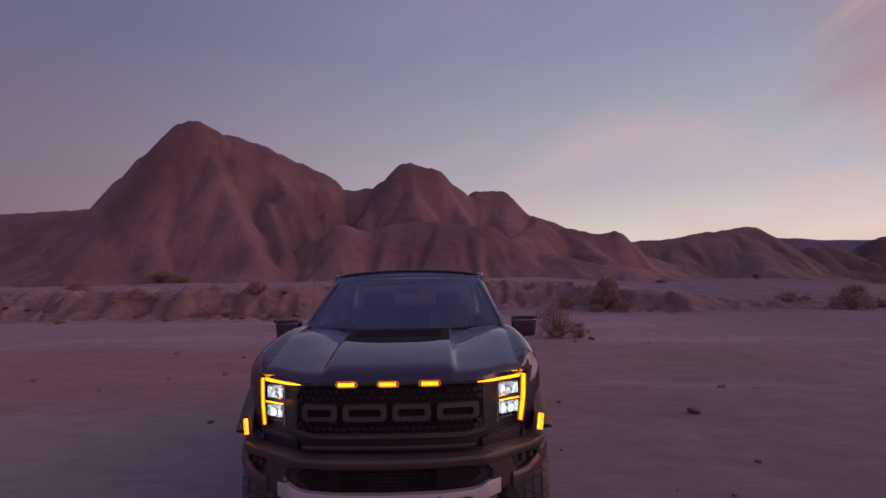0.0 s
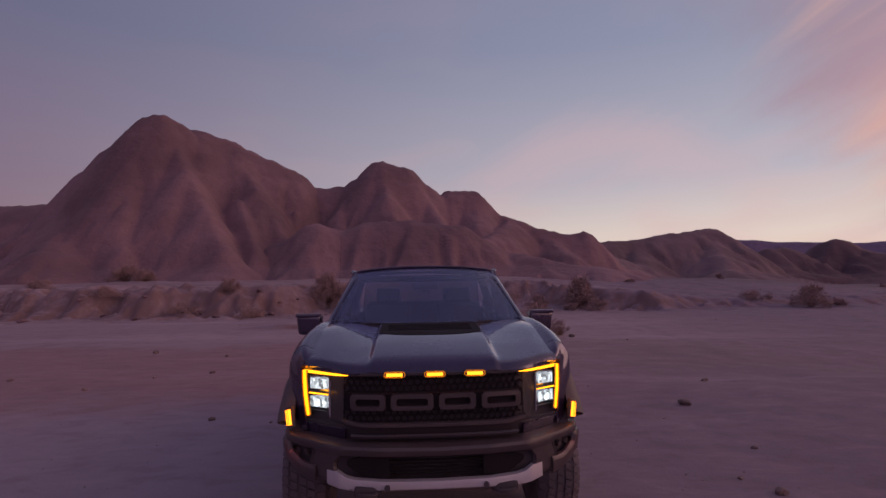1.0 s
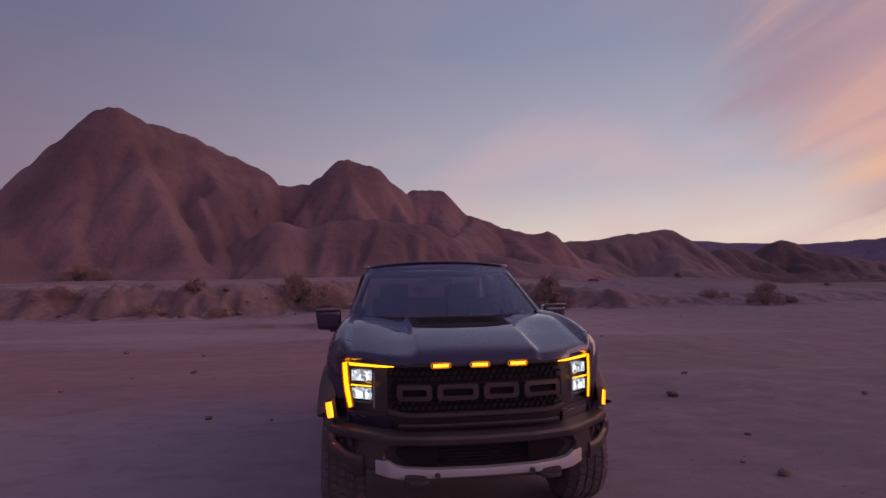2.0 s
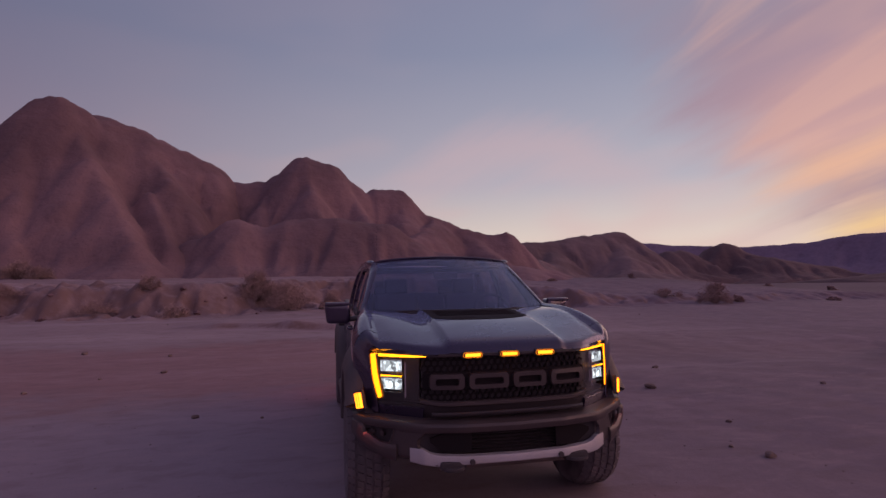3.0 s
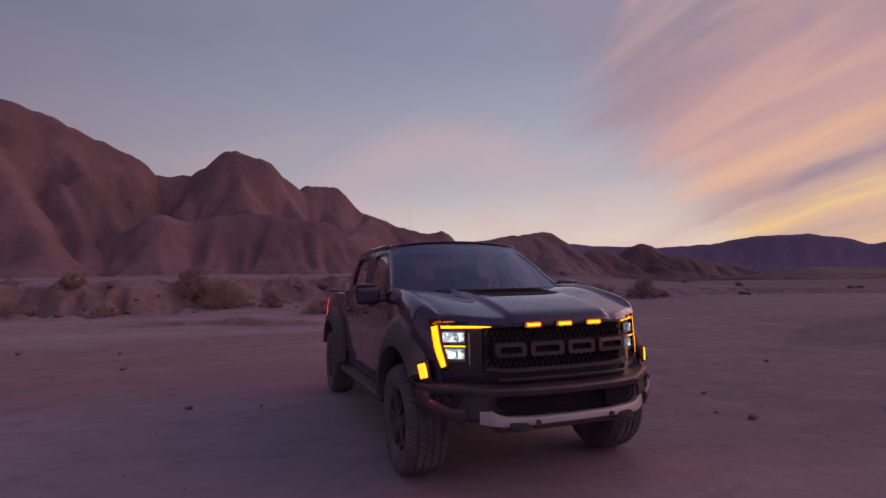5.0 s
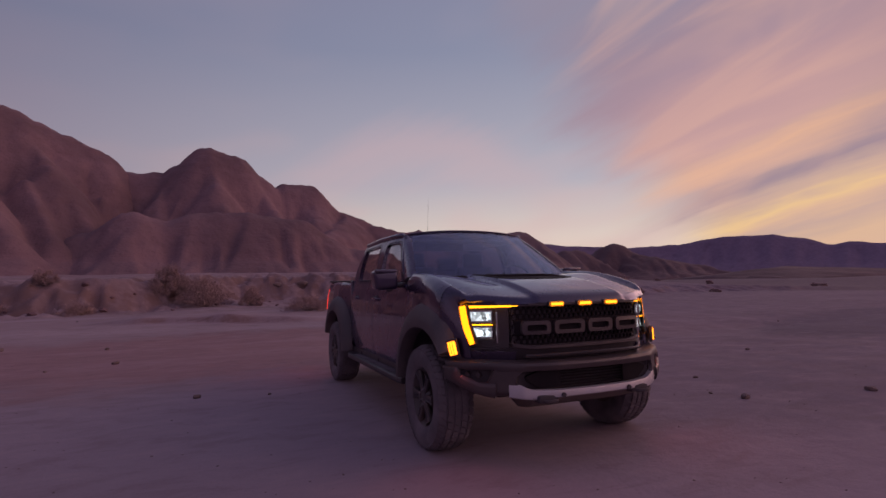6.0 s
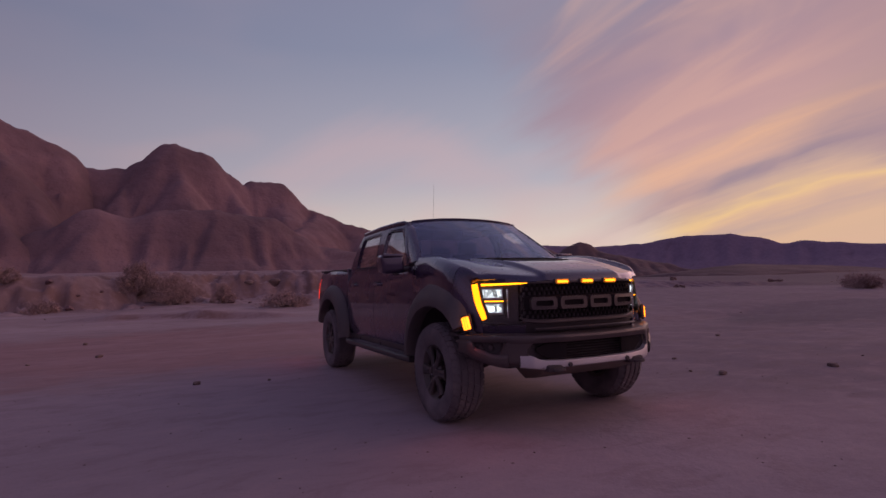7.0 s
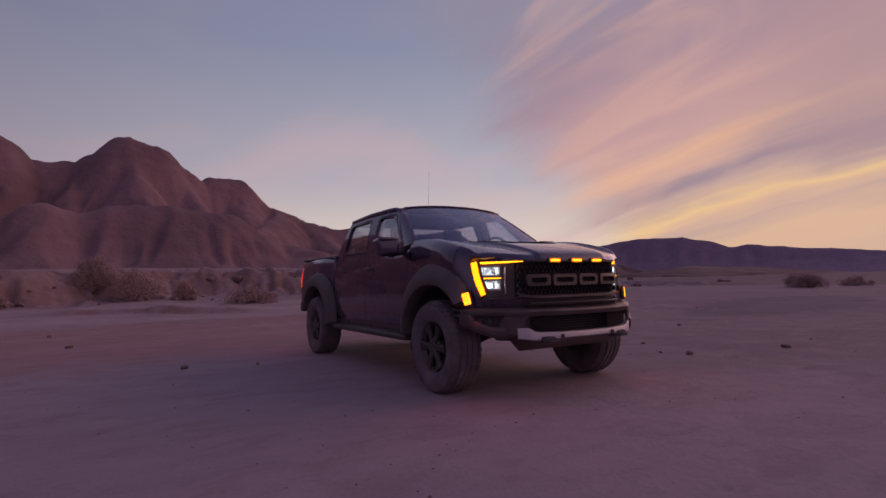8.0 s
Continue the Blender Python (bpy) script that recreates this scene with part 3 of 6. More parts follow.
def rbox(x0, x1, y0, y1, z0, z1, bevel=0.01, segs=2):
    bm = bmesh.new()
    bmesh.ops.create_cube(bm, size=1)
    for v in bm.verts:
        v.co = Vector(((x0 + x1) / 2 + v.co.x * (x1 - x0), (y0 + y1) / 2 + v.co.y * (y1 - y0), (z0 + z1) / 2 + v.co.z * (z1 - z0)))
    if bevel:
        bmesh.ops.bevel(bm, geom=list(bm.edges), offset=bevel, segments=segs, profile=0.6, affect="EDGES")
    return bm


def turned(bm, m):
    bmesh.ops.transform(bm, matrix=m, verts=bm.verts)
    return bm


def shell(rows, thick):
    """A panel from a grid of points (rows of equal length), given thickness along its normals towards the inside."""
    P = np.array(rows, float)
    du, dv = np.gradient(P, axis=0), np.gradient(P, axis=1)
    N = np.cross(du, dv)
    N /= np.maximum(np.linalg.norm(N, axis=2, keepdims=True), 1e-9)
    Q = P - N * thick
    nu, nv = P.shape[:2]
    bm = bmesh.new()
    A = [[bm.verts.new(P[i, j]) for j in range(nv)] for i in range(nu)]
    B = [[bm.verts.new(Q[i, j]) for j in range(nv)] for i in range(nu)]
    for i in range(nu - 1):
        for j in range(nv - 1):
            bm.faces.new((A[i][j], A[i + 1][j], A[i + 1][j + 1], A[i][j + 1]))
            bm.faces.new((B[i][j], B[i][j + 1], B[i + 1][j + 1], B[i + 1][j]))
    for i in range(nu - 1):
        for j in (0, nv - 1):
            bm.faces.new((A[i][j], A[i + 1][j], B[i + 1][j], B[i][j]))
    for j in range(nv - 1):
        for i in (0, nu - 1):
            bm.faces.new((A[i][j], A[i][j + 1], B[i][j + 1], B[i][j]))
    return bm


def sweep(path, profile, up=(0, 0, 1), closed=False, scale=None):
    """Sweeps a closed profile (side, up) along a path."""
    pts = [Vector(p) for p in path]
    n = len(pts)
    bm = bmesh.new()
    rings = []
    for i, p in enumerate(pts):
        if closed:
            t = pts[(i + 1) % n] - pts[i - 1]
        else:
            t = pts[min(i + 1, n - 1)] - pts[max(i - 1, 0)]
        t.normalize()
        side = t.cross(Vector(up)).normalized()
        top = side.cross(t)
        k = scale[i] if scale else 1.0
        rings.append([bm.verts.new(p + side * a * k + top * b * k) for a, b in profile])
    m = len(profile)
    for i in range(n if closed else n - 1):
        r, s = rings[i], rings[(i + 1) % n]
        for j in range(m):
            bm.faces.new((r[j], r[(j + 1) % m], s[(j + 1) % m], s[j]))
    if not closed:
        bm.faces.new(rings[0]), bm.faces.new(rings[-1][::-1])
    return bm


def round_rect(w, h, r, k=3):
    """Profile of a bar, w by h, with rounded corners."""
    pts = []
    for cx, cy, a0 in ((w / 2 - r, h / 2 - r, 0), (r - w / 2, h / 2 - r, 90), (r - w / 2, r - h / 2, 180), (w / 2 - r, r - h / 2, 270)):
        for i in range(k + 1):
            a = radians(a0 + 90 * i / k)
            pts.append((cx + r * math.cos(a), cy + r * math.sin(a)))
    return pts


def prism(poly, y0, y1, bevel=0.0, axis="y"):
    """A polygon in x, z drawn out from y0 to y1 (axis x: polygon in y, z drawn out along x)."""
    bm = bmesh.new()
    if axis == "y":
        vs = [bm.verts.new((a, y0, b)) for a, b in poly]
        way = Vector((0, y1 - y0, 0))
    else:
        vs = [bm.verts.new((y0, a, b)) for a, b in poly]
        way = Vector((y1 - y0, 0, 0))
    f = bm.faces.new(vs)
    out = bmesh.ops.extrude_face_region(bm, geom=[f])
    bmesh.ops.translate(bm, vec=way, verts=[v for v in out["geom"] if isinstance(v, bmesh.types.BMVert)])
    if bevel:
        bmesh.ops.bevel(bm, geom=list(bm.edges), offset=bevel, segments=2, profile=0.6, affect="EDGES")
    return bm


def lathe(profile, segs=48, centre=(0, 0, 0), closed=True):
    """Turns a profile of (x, radius) round the x axis."""
    bm = bmesh.new()
    c = Vector(centre)
    rings = []
    for i in range(segs):
        a = 2 * math.pi * i / segs
        rings.append([bm.verts.new(c + Vector((x, r * math.cos(a), r * math.sin(a)))) for x, r in profile])
    m = len(profile)
    for i in range(segs):
        r, s = rings[i], rings[(i + 1) % segs]
        for j in range(m if closed else m - 1):
            bm.faces.new((r[j], r[(j + 1) % m], s[(j + 1) % m], s[j]))
    return bm


def lerp(v, xs, ys):
    return float(np.interp(v, xs, ys))


def curve(v, xs, ys):
    """Like lerp, but rounded through the knots and with no overshoot."""
    xs, ys = np.asarray(xs, float), np.asarray(ys, float)
    if v <= xs[0]:
        return float(ys[0])
    if v >= xs[-1]:
        return float(ys[-1])
    d = np.diff(ys) / np.diff(xs)
    m = np.concatenate([[d[0]], np.where(d[:-1] * d[1:] > 0, 2 * d[:-1] * d[1:] / np.where(d[:-1] + d[1:] == 0, 1, d[:-1] + d[1:]), 0.0), [d[-1]]])
    i = int(np.searchsorted(xs, v, "right")) - 1
    h = xs[i + 1] - xs[i]
    t = (v - xs[i]) / h
    return float((2 * t ** 3 - 3 * t ** 2 + 1) * ys[i] + (t ** 3 - 2 * t ** 2 + t) * h * m[i] + (3 * t ** 2 - 2 * t ** 3) * ys[i + 1] + (t ** 3 - t ** 2) * h * m[i + 1])


# ---------- pickup truck ----------
FRONT_AXLE, REAR_AXLE, HUB_Z = 0.88, 4.68, 0.445
truck = tagged(new("pickup_truck"), "black four-door off-road pickup truck with glowing amber lamps", "truck")
truck.location = (0, 2.75, 0)
SIDES = (-1, 1)


def nose(x):
    """Plan line of the front: how far back the face lies at half width x."""
    return curve(abs(x), (0, 0.30, 0.48, 0.60, 0.75, 0.92, 1.0, 1.05), (0.0, 0.008, 0.028, 0.075, 0.185, 0.31, 0.40, 0.50))


def edge_z(y):
    """Height of the fender line beside the hood."""
    return curve(y, (0.1, 0.3, 0.5, 0.9, 1.3, 1.6), (1.250, 1.302, 1.354, 1.436, 1.488, 1.502))


def hood_z(x, y, fore=None):
    mid = curve(y if fore is None else fore, (0.0, 0.03, 0.07, 0.12, 0.2, 0.34, 0.46, 0.7, 1.0, 1.35), (1.264, 1.291, 1.319, 1.342, 1.361, 1.388, 1.409, 1.438, 1.463, 1.485))
    a = abs(x)
    side = min(edge_z(y) + 0.004, mid)
    w = curve(a, (0.0, 0.40, 0.46, 0.62, 0.80, 0.88), (1.0, 0.97, 0.62, 0.52, 0.42, 0.0))
    z = side + (mid - side) * w
    bulge = curve(y, (0.1, 0.35, 0.8, 1.3), (0.0, 0.012, 0.026, 0.030))
    return z + bulge * curve(a, (0, 0.40, 0.445, 0.6), (1, 1, 0.0, 0.0)) + 0.040 * curve(a, (0.50, 0.70, 0.81, 0.87, 0.90), (0, 0.75, 1, 0.9, 0.72)) * curve(y, (0.2, 0.6, 1.0, 1.4), (0.05, 0.45, 1, 0.6))


def hood():
    xs = np.concatenate([np.linspace(-0.898, -0.47, 11), np.linspace(-0.455, -0.39, 6), np.linspace(-0.36, 0.36, 13), np.linspace(0.39, 0.455, 6), np.linspace(0.47, 0.898, 11)])
    rows = []
    for x in xs:
        y0, y1 = nose(x) + 0.012, 1.255 + 0.22 * (abs(x) / 0.885) ** 2
        ts = np.concatenate([np.linspace(0, 0.12, 7), np.linspace(0.16, 1, 20)])
        col = []
        for t in ts:
            y = y0 + (y1 - y0) * t
            drop = 0.030 * max(0.0, 1 - t / 0.035) ** 2 + 0.0
            back = lerp(abs(x), (0.45, 0.9), (0.0, 0.85))
            z = hood_z(x, y, y - nose(x) * back * (1 - t))
            col.append((x, y, z - drop))
        rows.append(col)
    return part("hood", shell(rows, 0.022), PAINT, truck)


the_hood = hood()
# black vent panel let into the rear of the hood
vent_rows = []
for x in np.linspace(-0.405, 0.405, 25):
    vent_rows.append([(x, y, hood_z(x * 0.95, y) + 0.003) for y in np.linspace(0.60 + 0.10 * (abs(x) / 0.405) ** 3, 1.20, 12)])
vent = part("hood_vent", shell(vent_rows, 0.012), VENT, the_hood, "matt black hood vent panel")
for i in range(5):
    y = 0.80 + 0.062 * i
    part("vent_slat", sweep([(x, y, hood_z(x * 0.95, y) + 0.004) for x in np.linspace(-0.34, 0.34, 9)], round_rect(0.030, 0.006, 0.003, 1)), VENT, the_hood)
part("cowl", shell([[(x, y, 1.478 + 0.008 * math.cos(x * 1.6)) for y in np.linspace(1.20 + 0.22 * (abs(x) / 0.92) ** 2, 1.50 + 0.10 * (abs(x) / 0.92) ** 2, 4)] for x in np.linspace(-0.90, 0.90, 21)], 0.03), TRIM, truck, "black cowl panel below the windscreen")


def side_x(y, z, top, wide=0.995):
    """Half width of the body side at a height, rounded over at its top edge and tucked in at the sill."""
    x = wide - 0.045 * max(0.0, (0.85 - z) / 0.30) ** 2 - 0.060 * max(0.0, (z - 1.02) / 0.45) ** 2
    over = (z - (top - 0.10)) / 0.10
    if over > 0:
        x -= 0.035 * (1 - math.sqrt(max(0.0, 1 - min(over, 1.0) ** 2)))
    return x


def arch(y, axle, radius):
    d = abs(y - axle)
    return HUB_Z + math.sqrt(radius ** 2 - d ** 2) if d < radius else 0.0


def side_panel(name, s, y0, y1, low, high, wide=0.985, count=24, thick=0.02, material=None, parent=None, label=""):
    rows = []
    for y in np.linspace(y0, y1, count):
        lo, hi = low(y), high(y)
        ts = 1 - (1 - np.linspace(0, 1, 22)) ** 1.6
        rows.append([(s * (side_x(y, lo + (hi - lo) * t, hi, wide(y) if callable(wide) else wide)), y, lo + (hi - lo) * t) for t in ts])
    if s > 0:
        rows = rows[::-1]
    return part(name, shell(rows, -thick), material or PAINT, parent or truck, label)


def belt(y):
    return lerp(y, (1.50, 1.58, 1.68, 1.80, 2.05, 2.3, 4.1), (1.502, 1.500, 1.470, 1.435, 1.432, 1.478, 1.492))


def fender_section(y, s):
    """Front fender at y: tucked under the hood's edge, crowned, rolled over into the flank, cut out for the wheel."""
    near = curve(y, (0.70, 1.10, 1.54), (0.0, 0.40, 1.0))
    wide = curve(y, (0.40, 0.50, 0.60, 0.85, 1.2, 1.55), (1.022, 1.042, 1.050, 1.046, 1.020, 0.995))
    top = edge_z(y) + 0.010 + 0.029 * curve(y, (0.2, 0.6, 1.0, 1.4), (0.05, 0.45, 1, 0.6))
    crown = top + curve(y, (0.28, 0.40, 0.60, 0.90, 1.3), (0.0, 0.012, 0.018, 0.010, 0.0))
    low = max(arch(y, FRONT_AXLE, 0.63), 0.83 if y < FRONT_AXLE else 0.56)
    pts = [(0.868, top - 0.016), (0.890, top - 0.006), (0.908, top), (0.922, top + 0.6 * (crown - top))]
    drop = min(0.17, crown - low - 0.02)
    for a in np.radians(np.linspace(0, 90, 13)):
        pts.append((0.938 + (wide - 0.938) * math.sin(a), crown - drop * (1 - math.cos(a))))
    for t in np.linspace(0.12, 1, 9):
        z = crown - drop + (low - crown + drop) * t
        pts.append((wide - 0.045 * max(0.0, (0.85 - z) / 0.30) ** 2, z))
    row = []
    for i, (x, z) in enumerate(pts):
        door_x = min(side_x(y, z, top + 0.004, 0.995), x) if i < 5 else side_x(y, z, top + 0.004, 0.995) + 0.002
        row.append((s * (x + (door_x - x) * near), y, z))
    return row


def lamp_edge(z):
    """Outer edge of the headlamp: it runs inwards and forwards on its way down."""
    return curve(z, (0.86, 0.94, 1.10, 1.255), (0.880, 0.893, 0.924, 0.937)), curve(z, (0.86, 0.94, 1.10, 1.255), (0.292, 0.310, 0.361, 0.390))


def fender_rows(s):
    rows = [fender_section(y, s)[::-1] for y in np.linspace(0.50, 1.556, 46)]
    return rows if s < 0 else rows[::-1]


def fender_corner(s):
    """Rounded corner between the headlamp's outer edge and the fender."""
    back = fender_section(0.50, s)
    count = len(back)
    rows = []
    for i, (bx, by, bz) in enumerate(back):
        t = i / (count - 1)
        if t < 0.24:
            fx = 0.868 + (0.937 - 0.868) * t / 0.24
            fy, fz = nose(fx) + curve(t, (0.0, 0.24), (0.026, 0.052)), curve(t, (0.0, 0.07, 0.12, 0.19, 0.24), (1.268, 1.280, 1.296, 1.286, 1.258))
        else:
            fz = 1.258 - (1.258 - 0.83) * (t - 0.24) / 0.76
            fx, fy = lamp_edge(fz)
        ax = abs(bx)
        cx, cy, cz = max(ax, fx + 0.02), min(0.47, fy + max(0.03, ax - fx) * 1.15), bz + 0.3 * (fz - bz)
        col = []
        for k in np.linspace(0, 1, 12):
            p, q, r = (1 - k) ** 2, 2 * k * (1 - k), k * k
            col.append((s * (p * fx + q * cx + r * ax), p * fy + q * cy + r * by, p * fz + q * cz + r * bz))
        rows.append(col)
    return rows if s < 0 else rows[::-1]


for s in SIDES:
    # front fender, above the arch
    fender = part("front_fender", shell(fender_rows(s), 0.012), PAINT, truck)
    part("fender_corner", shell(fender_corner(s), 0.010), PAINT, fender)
    # doors
    for nm, ya, yb in (("front_door", 1.562, 2.800), ("rear_door", 2.808, 3.965)):
        if nm == "front_door":
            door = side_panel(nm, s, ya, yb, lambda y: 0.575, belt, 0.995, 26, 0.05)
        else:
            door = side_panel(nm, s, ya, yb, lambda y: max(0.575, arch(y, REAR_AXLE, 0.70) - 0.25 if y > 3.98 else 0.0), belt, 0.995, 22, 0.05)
        hy = 2.675 if nm == "front_door" else 3.635
        handle = sweep([(s * 0.970, hy - 0.11, 1.262), (s * 1.006, hy - 0.085, 1.264), (s * 1.010, hy, 1.267), (s * 1.006, hy + 0.075, 1.267), (s * 0.970, hy + 0.10, 1.265)], round_rect(0.020, 0.034, 0.008, 2))
        part("handle", handle, PAINT, door)
        part("handle_cup", rbox(s * 0.968 - 0.012, s * 0.968 + 0.012, hy - 0.09, hy + 0.08, 1.235, 1.300, 0.008), DARK, door)
    # sill between the doors and the step
    part("sill", rbox(s * 0.93 - 0.035, s * 0.93 + 0.035, 1.50, 3.99, 0.46, 0.59, 0.02), TRIM, truck)
    # bed side
    side_panel("bed_side", s, 4.02, 5.74, lambda y: max(arch(y, REAR_AXLE, 0.66), 0.62 if y < REAR_AXLE else 0.72), lambda y: lerp(y, (4.0, 5.7), (1.480, 1.500)), lambda y: lerp(y, (4.0, 4.15, 4.6, 5.0, 5.25, 5.74), (0.987, 0.998, 1.046, 1.048, 1.030, 0.992)), 40)
    part("bed_rail", sweep([(s * 0.90, y, 1.490 + 0.012 * (y - 4.0)) for y in np.linspace(4.02, 5.74, 8)], round_rect(0.09, 0.03, 0.01, 2)), TRIM, truck)
    part("cab_corner", rbox(s * 0.955 - 0.025, s * 0.955 + 0.025, 3.972, 4.010, 0.60, 1.50, 0.008), PAINT, truck)


def flare(axle, radius, s, rear):
    """Wide wheel-arch flare: an arched band with a lip."""
    rows = []
    a0, a1 = (radians(41), radians(172)) if not rear else (radians(6), radians(158))
    for a in np.linspace(a0, a1, 38):
        c, sn = math.cos(a), math.sin(a)
        # arch slightly squared
        k = 1.0 + 0.03 * math.sin(2 * a) ** 2
        slim = lerp(a, (radians(41), radians(64), radians(140), radians(172)), (0.25, 1.0, 1.0, 0.6)) if not rear else lerp(a, (0.1, 0.8), (0.75, 1.0))
        ring = []
        for r, x in ((0.195, 0.985), (0.192, 1.022), (0.165, 1.052), (0.095, 1.088), (0.03, 1.106), (0.0, 1.103), (-0.010, 1.07), (0.0, 0.98)):
            rr = (radius + max(r, 0) * slim + min(r, 0)) * k
            ring.append((s * x, axle + rr * c * -1, HUB_Z + rr * sn))
        rows.append(ring)
    if s < 0:
        rows = rows[::-1]
    return shell(rows, 0.012)


for s in SIDES:
    part("front_flare", flare(FRONT_AXLE, 0.612, s, False), FLARE, truck, "dusty satin-grey plastic wheel-arch flare")
    part("rear_flare", flare(REAR_AXLE, 0.625, s, True), FLARE, truck, "dusty satin-grey plastic wheel-arch flare")
    for ax in (FRONT_AXLE, REAR_AXLE):
        liner = [[(s * x, ax - 0.66 * math.cos(a), HUB_Z + 0.66 * math.sin(a)) for x in (0.55, 0.98)] for a in np.linspace(radians(26), radians(190), 24)]
        part("wheel_liner", shell(liner, 0.01), DARK, truck)
    # running board
    board = sweep([(s * 0.985, 1.50, 0.485), (s * 1.005, 1.62, 0.485), (s * 1.005, 3.72, 0.485), (s * 0.97, 3.86, 0.485)], round_rect(0.17, 0.065, 0.025, 3))
    step = part("running_board", board, TRIM, truck, "black tubular running board")
    for y in (1.85, 2.65, 3.45):
        part("bracket", rbox(s * 0.91 - 0.06, s * 0.91 + 0.06, y - 0.03, y + 0.03, 0.47, 0.56, 0.008), DARK, step)
    part("step_pad", rbox(s * 1.0 - 0.05, s * 1.0 + 0.05, 1.9, 3.5, 0.515, 0.523, 0.003), RUBBER, step)

# cab: roof, pillars, glass
RAIL_Z = 1.985


def rail_x(y):
    """Half width of the cab at the roof rail."""
    return lerp(y, (2.15, 2.45, 2.9, 3.5), (0.735, 0.778, 0.798, 0.790))


def roof_z(x, y):
    return RAIL_Z + 0.010 + 0.056 * (1 - (abs(x) / 0.76) ** 2.4) * lerp(y, (2.10, 2.5, 3.0, 3.46), (0.86, 1.0, 0.97, 0.80)) + lerp(y, (2.1, 2.4, 3.1, 3.62), (-0.004, 0.0, 0.0, -0.014)) + 0.010 * math.exp(-((abs(x) - 0.5) / 0.05) ** 2) * lerp(y, (2.2, 2.5), (0, 1))


def glass_point(u, v):
    """Windscreen: u from -1 to 1 across, v from 0 at the cowl to 1 at the roof."""
    xb, xt = 0.905 * u, 0.700 * u
    x = xb + (xt - xb) * v
    y = (1.285 + 0.225 * abs(u) ** 2.2) * (1 - v) + (2.155 + 0.055 * abs(u) ** 2) * v
    low = 1.500 + 0.014 * u * u
    z = low + (roof_z(xt, 2.16) - 0.006 - low) * (v + 0.10 * v * (1 - v))
    return (x, y, z)


def roof():
    xs = np.concatenate([np.linspace(-0.76, -0.70, 4), np.linspace(-0.64, 0.64, 25), np.linspace(0.70, 0.76, 4)])
    rows = [[(x * rail_x(y) / 0.735, y, roof_z(x, y)) for y in np.concatenate([[2.155 + 0.05 * (abs(x) / 0.7) ** 2], np.linspace(2.25, 3.62, 15)])] for x in xs]
    return part("roof", shell(rows, 0.03), PAINT, truck)


def grown(p, loop, by):
    """A corner moved outwards from the middle of its loop, along both axes."""
    cy, cz = sum(q[0] for q in loop) / len(loop), sum(q[1] for q in loop) / len(loop)
    return (p[0] + math.copysign(by, p[0] - cy), p[1] + math.copysign(by, p[1] - cz))


def window_ring(name, outer, inner, place_on, out, depth, material, parent):
    """A frame between two loops of four corners in the plane of the cab's side; the inner corners are rounded."""
    bm, rim, hole = bmesh.new(), [], []
    for k, (c, o) in enumerate(zip(inner, outer)):
        c, before, after = Vector(c), Vector(inner[k - 1]), Vector(inner[(k + 1) % 4])
        a, b = c + (before - c).normalized() * 0.045, c + (after - c).normalized() * 0.045
        for t in np.linspace(0, 1, 5):
            hole.append(a * (1 - t) ** 2 + c * 2 * t * (1 - t) + b * t * t)
            rim.append(Vector(o))
        # points along the next edge, to follow the bowed side
        far, near_o = after + (c - after).normalized() * 0.045, Vector(outer[(k + 1) % 4])
        for t in (0.2, 0.4, 0.6, 0.8):
            hole.append(b.lerp(far, t))
            rim.append(Vector(o).lerp(near_o, t))
    rings = []
    for loop, back in ((rim, depth), (rim, 0.0), (hole, 0.0), (hole, depth)):
        rings.append([bm.verts.new(place_on(p[0], p[1], out(p[1]) - back)) for p in loop])
    count = len(rim)
    for a, b in zip(rings, rings[1:] + rings[:1]):
        for i in range(count):
            bm.faces.new((a[i], a[(i + 1) % count], b[(i + 1) % count], b[i]))
    bmesh.ops.remove_doubles(bm, verts=bm.verts, dist=1e-5)
    bmesh.ops.recalc_face_normals(bm, faces=bm.faces)
    return part(name, bm, material, parent)


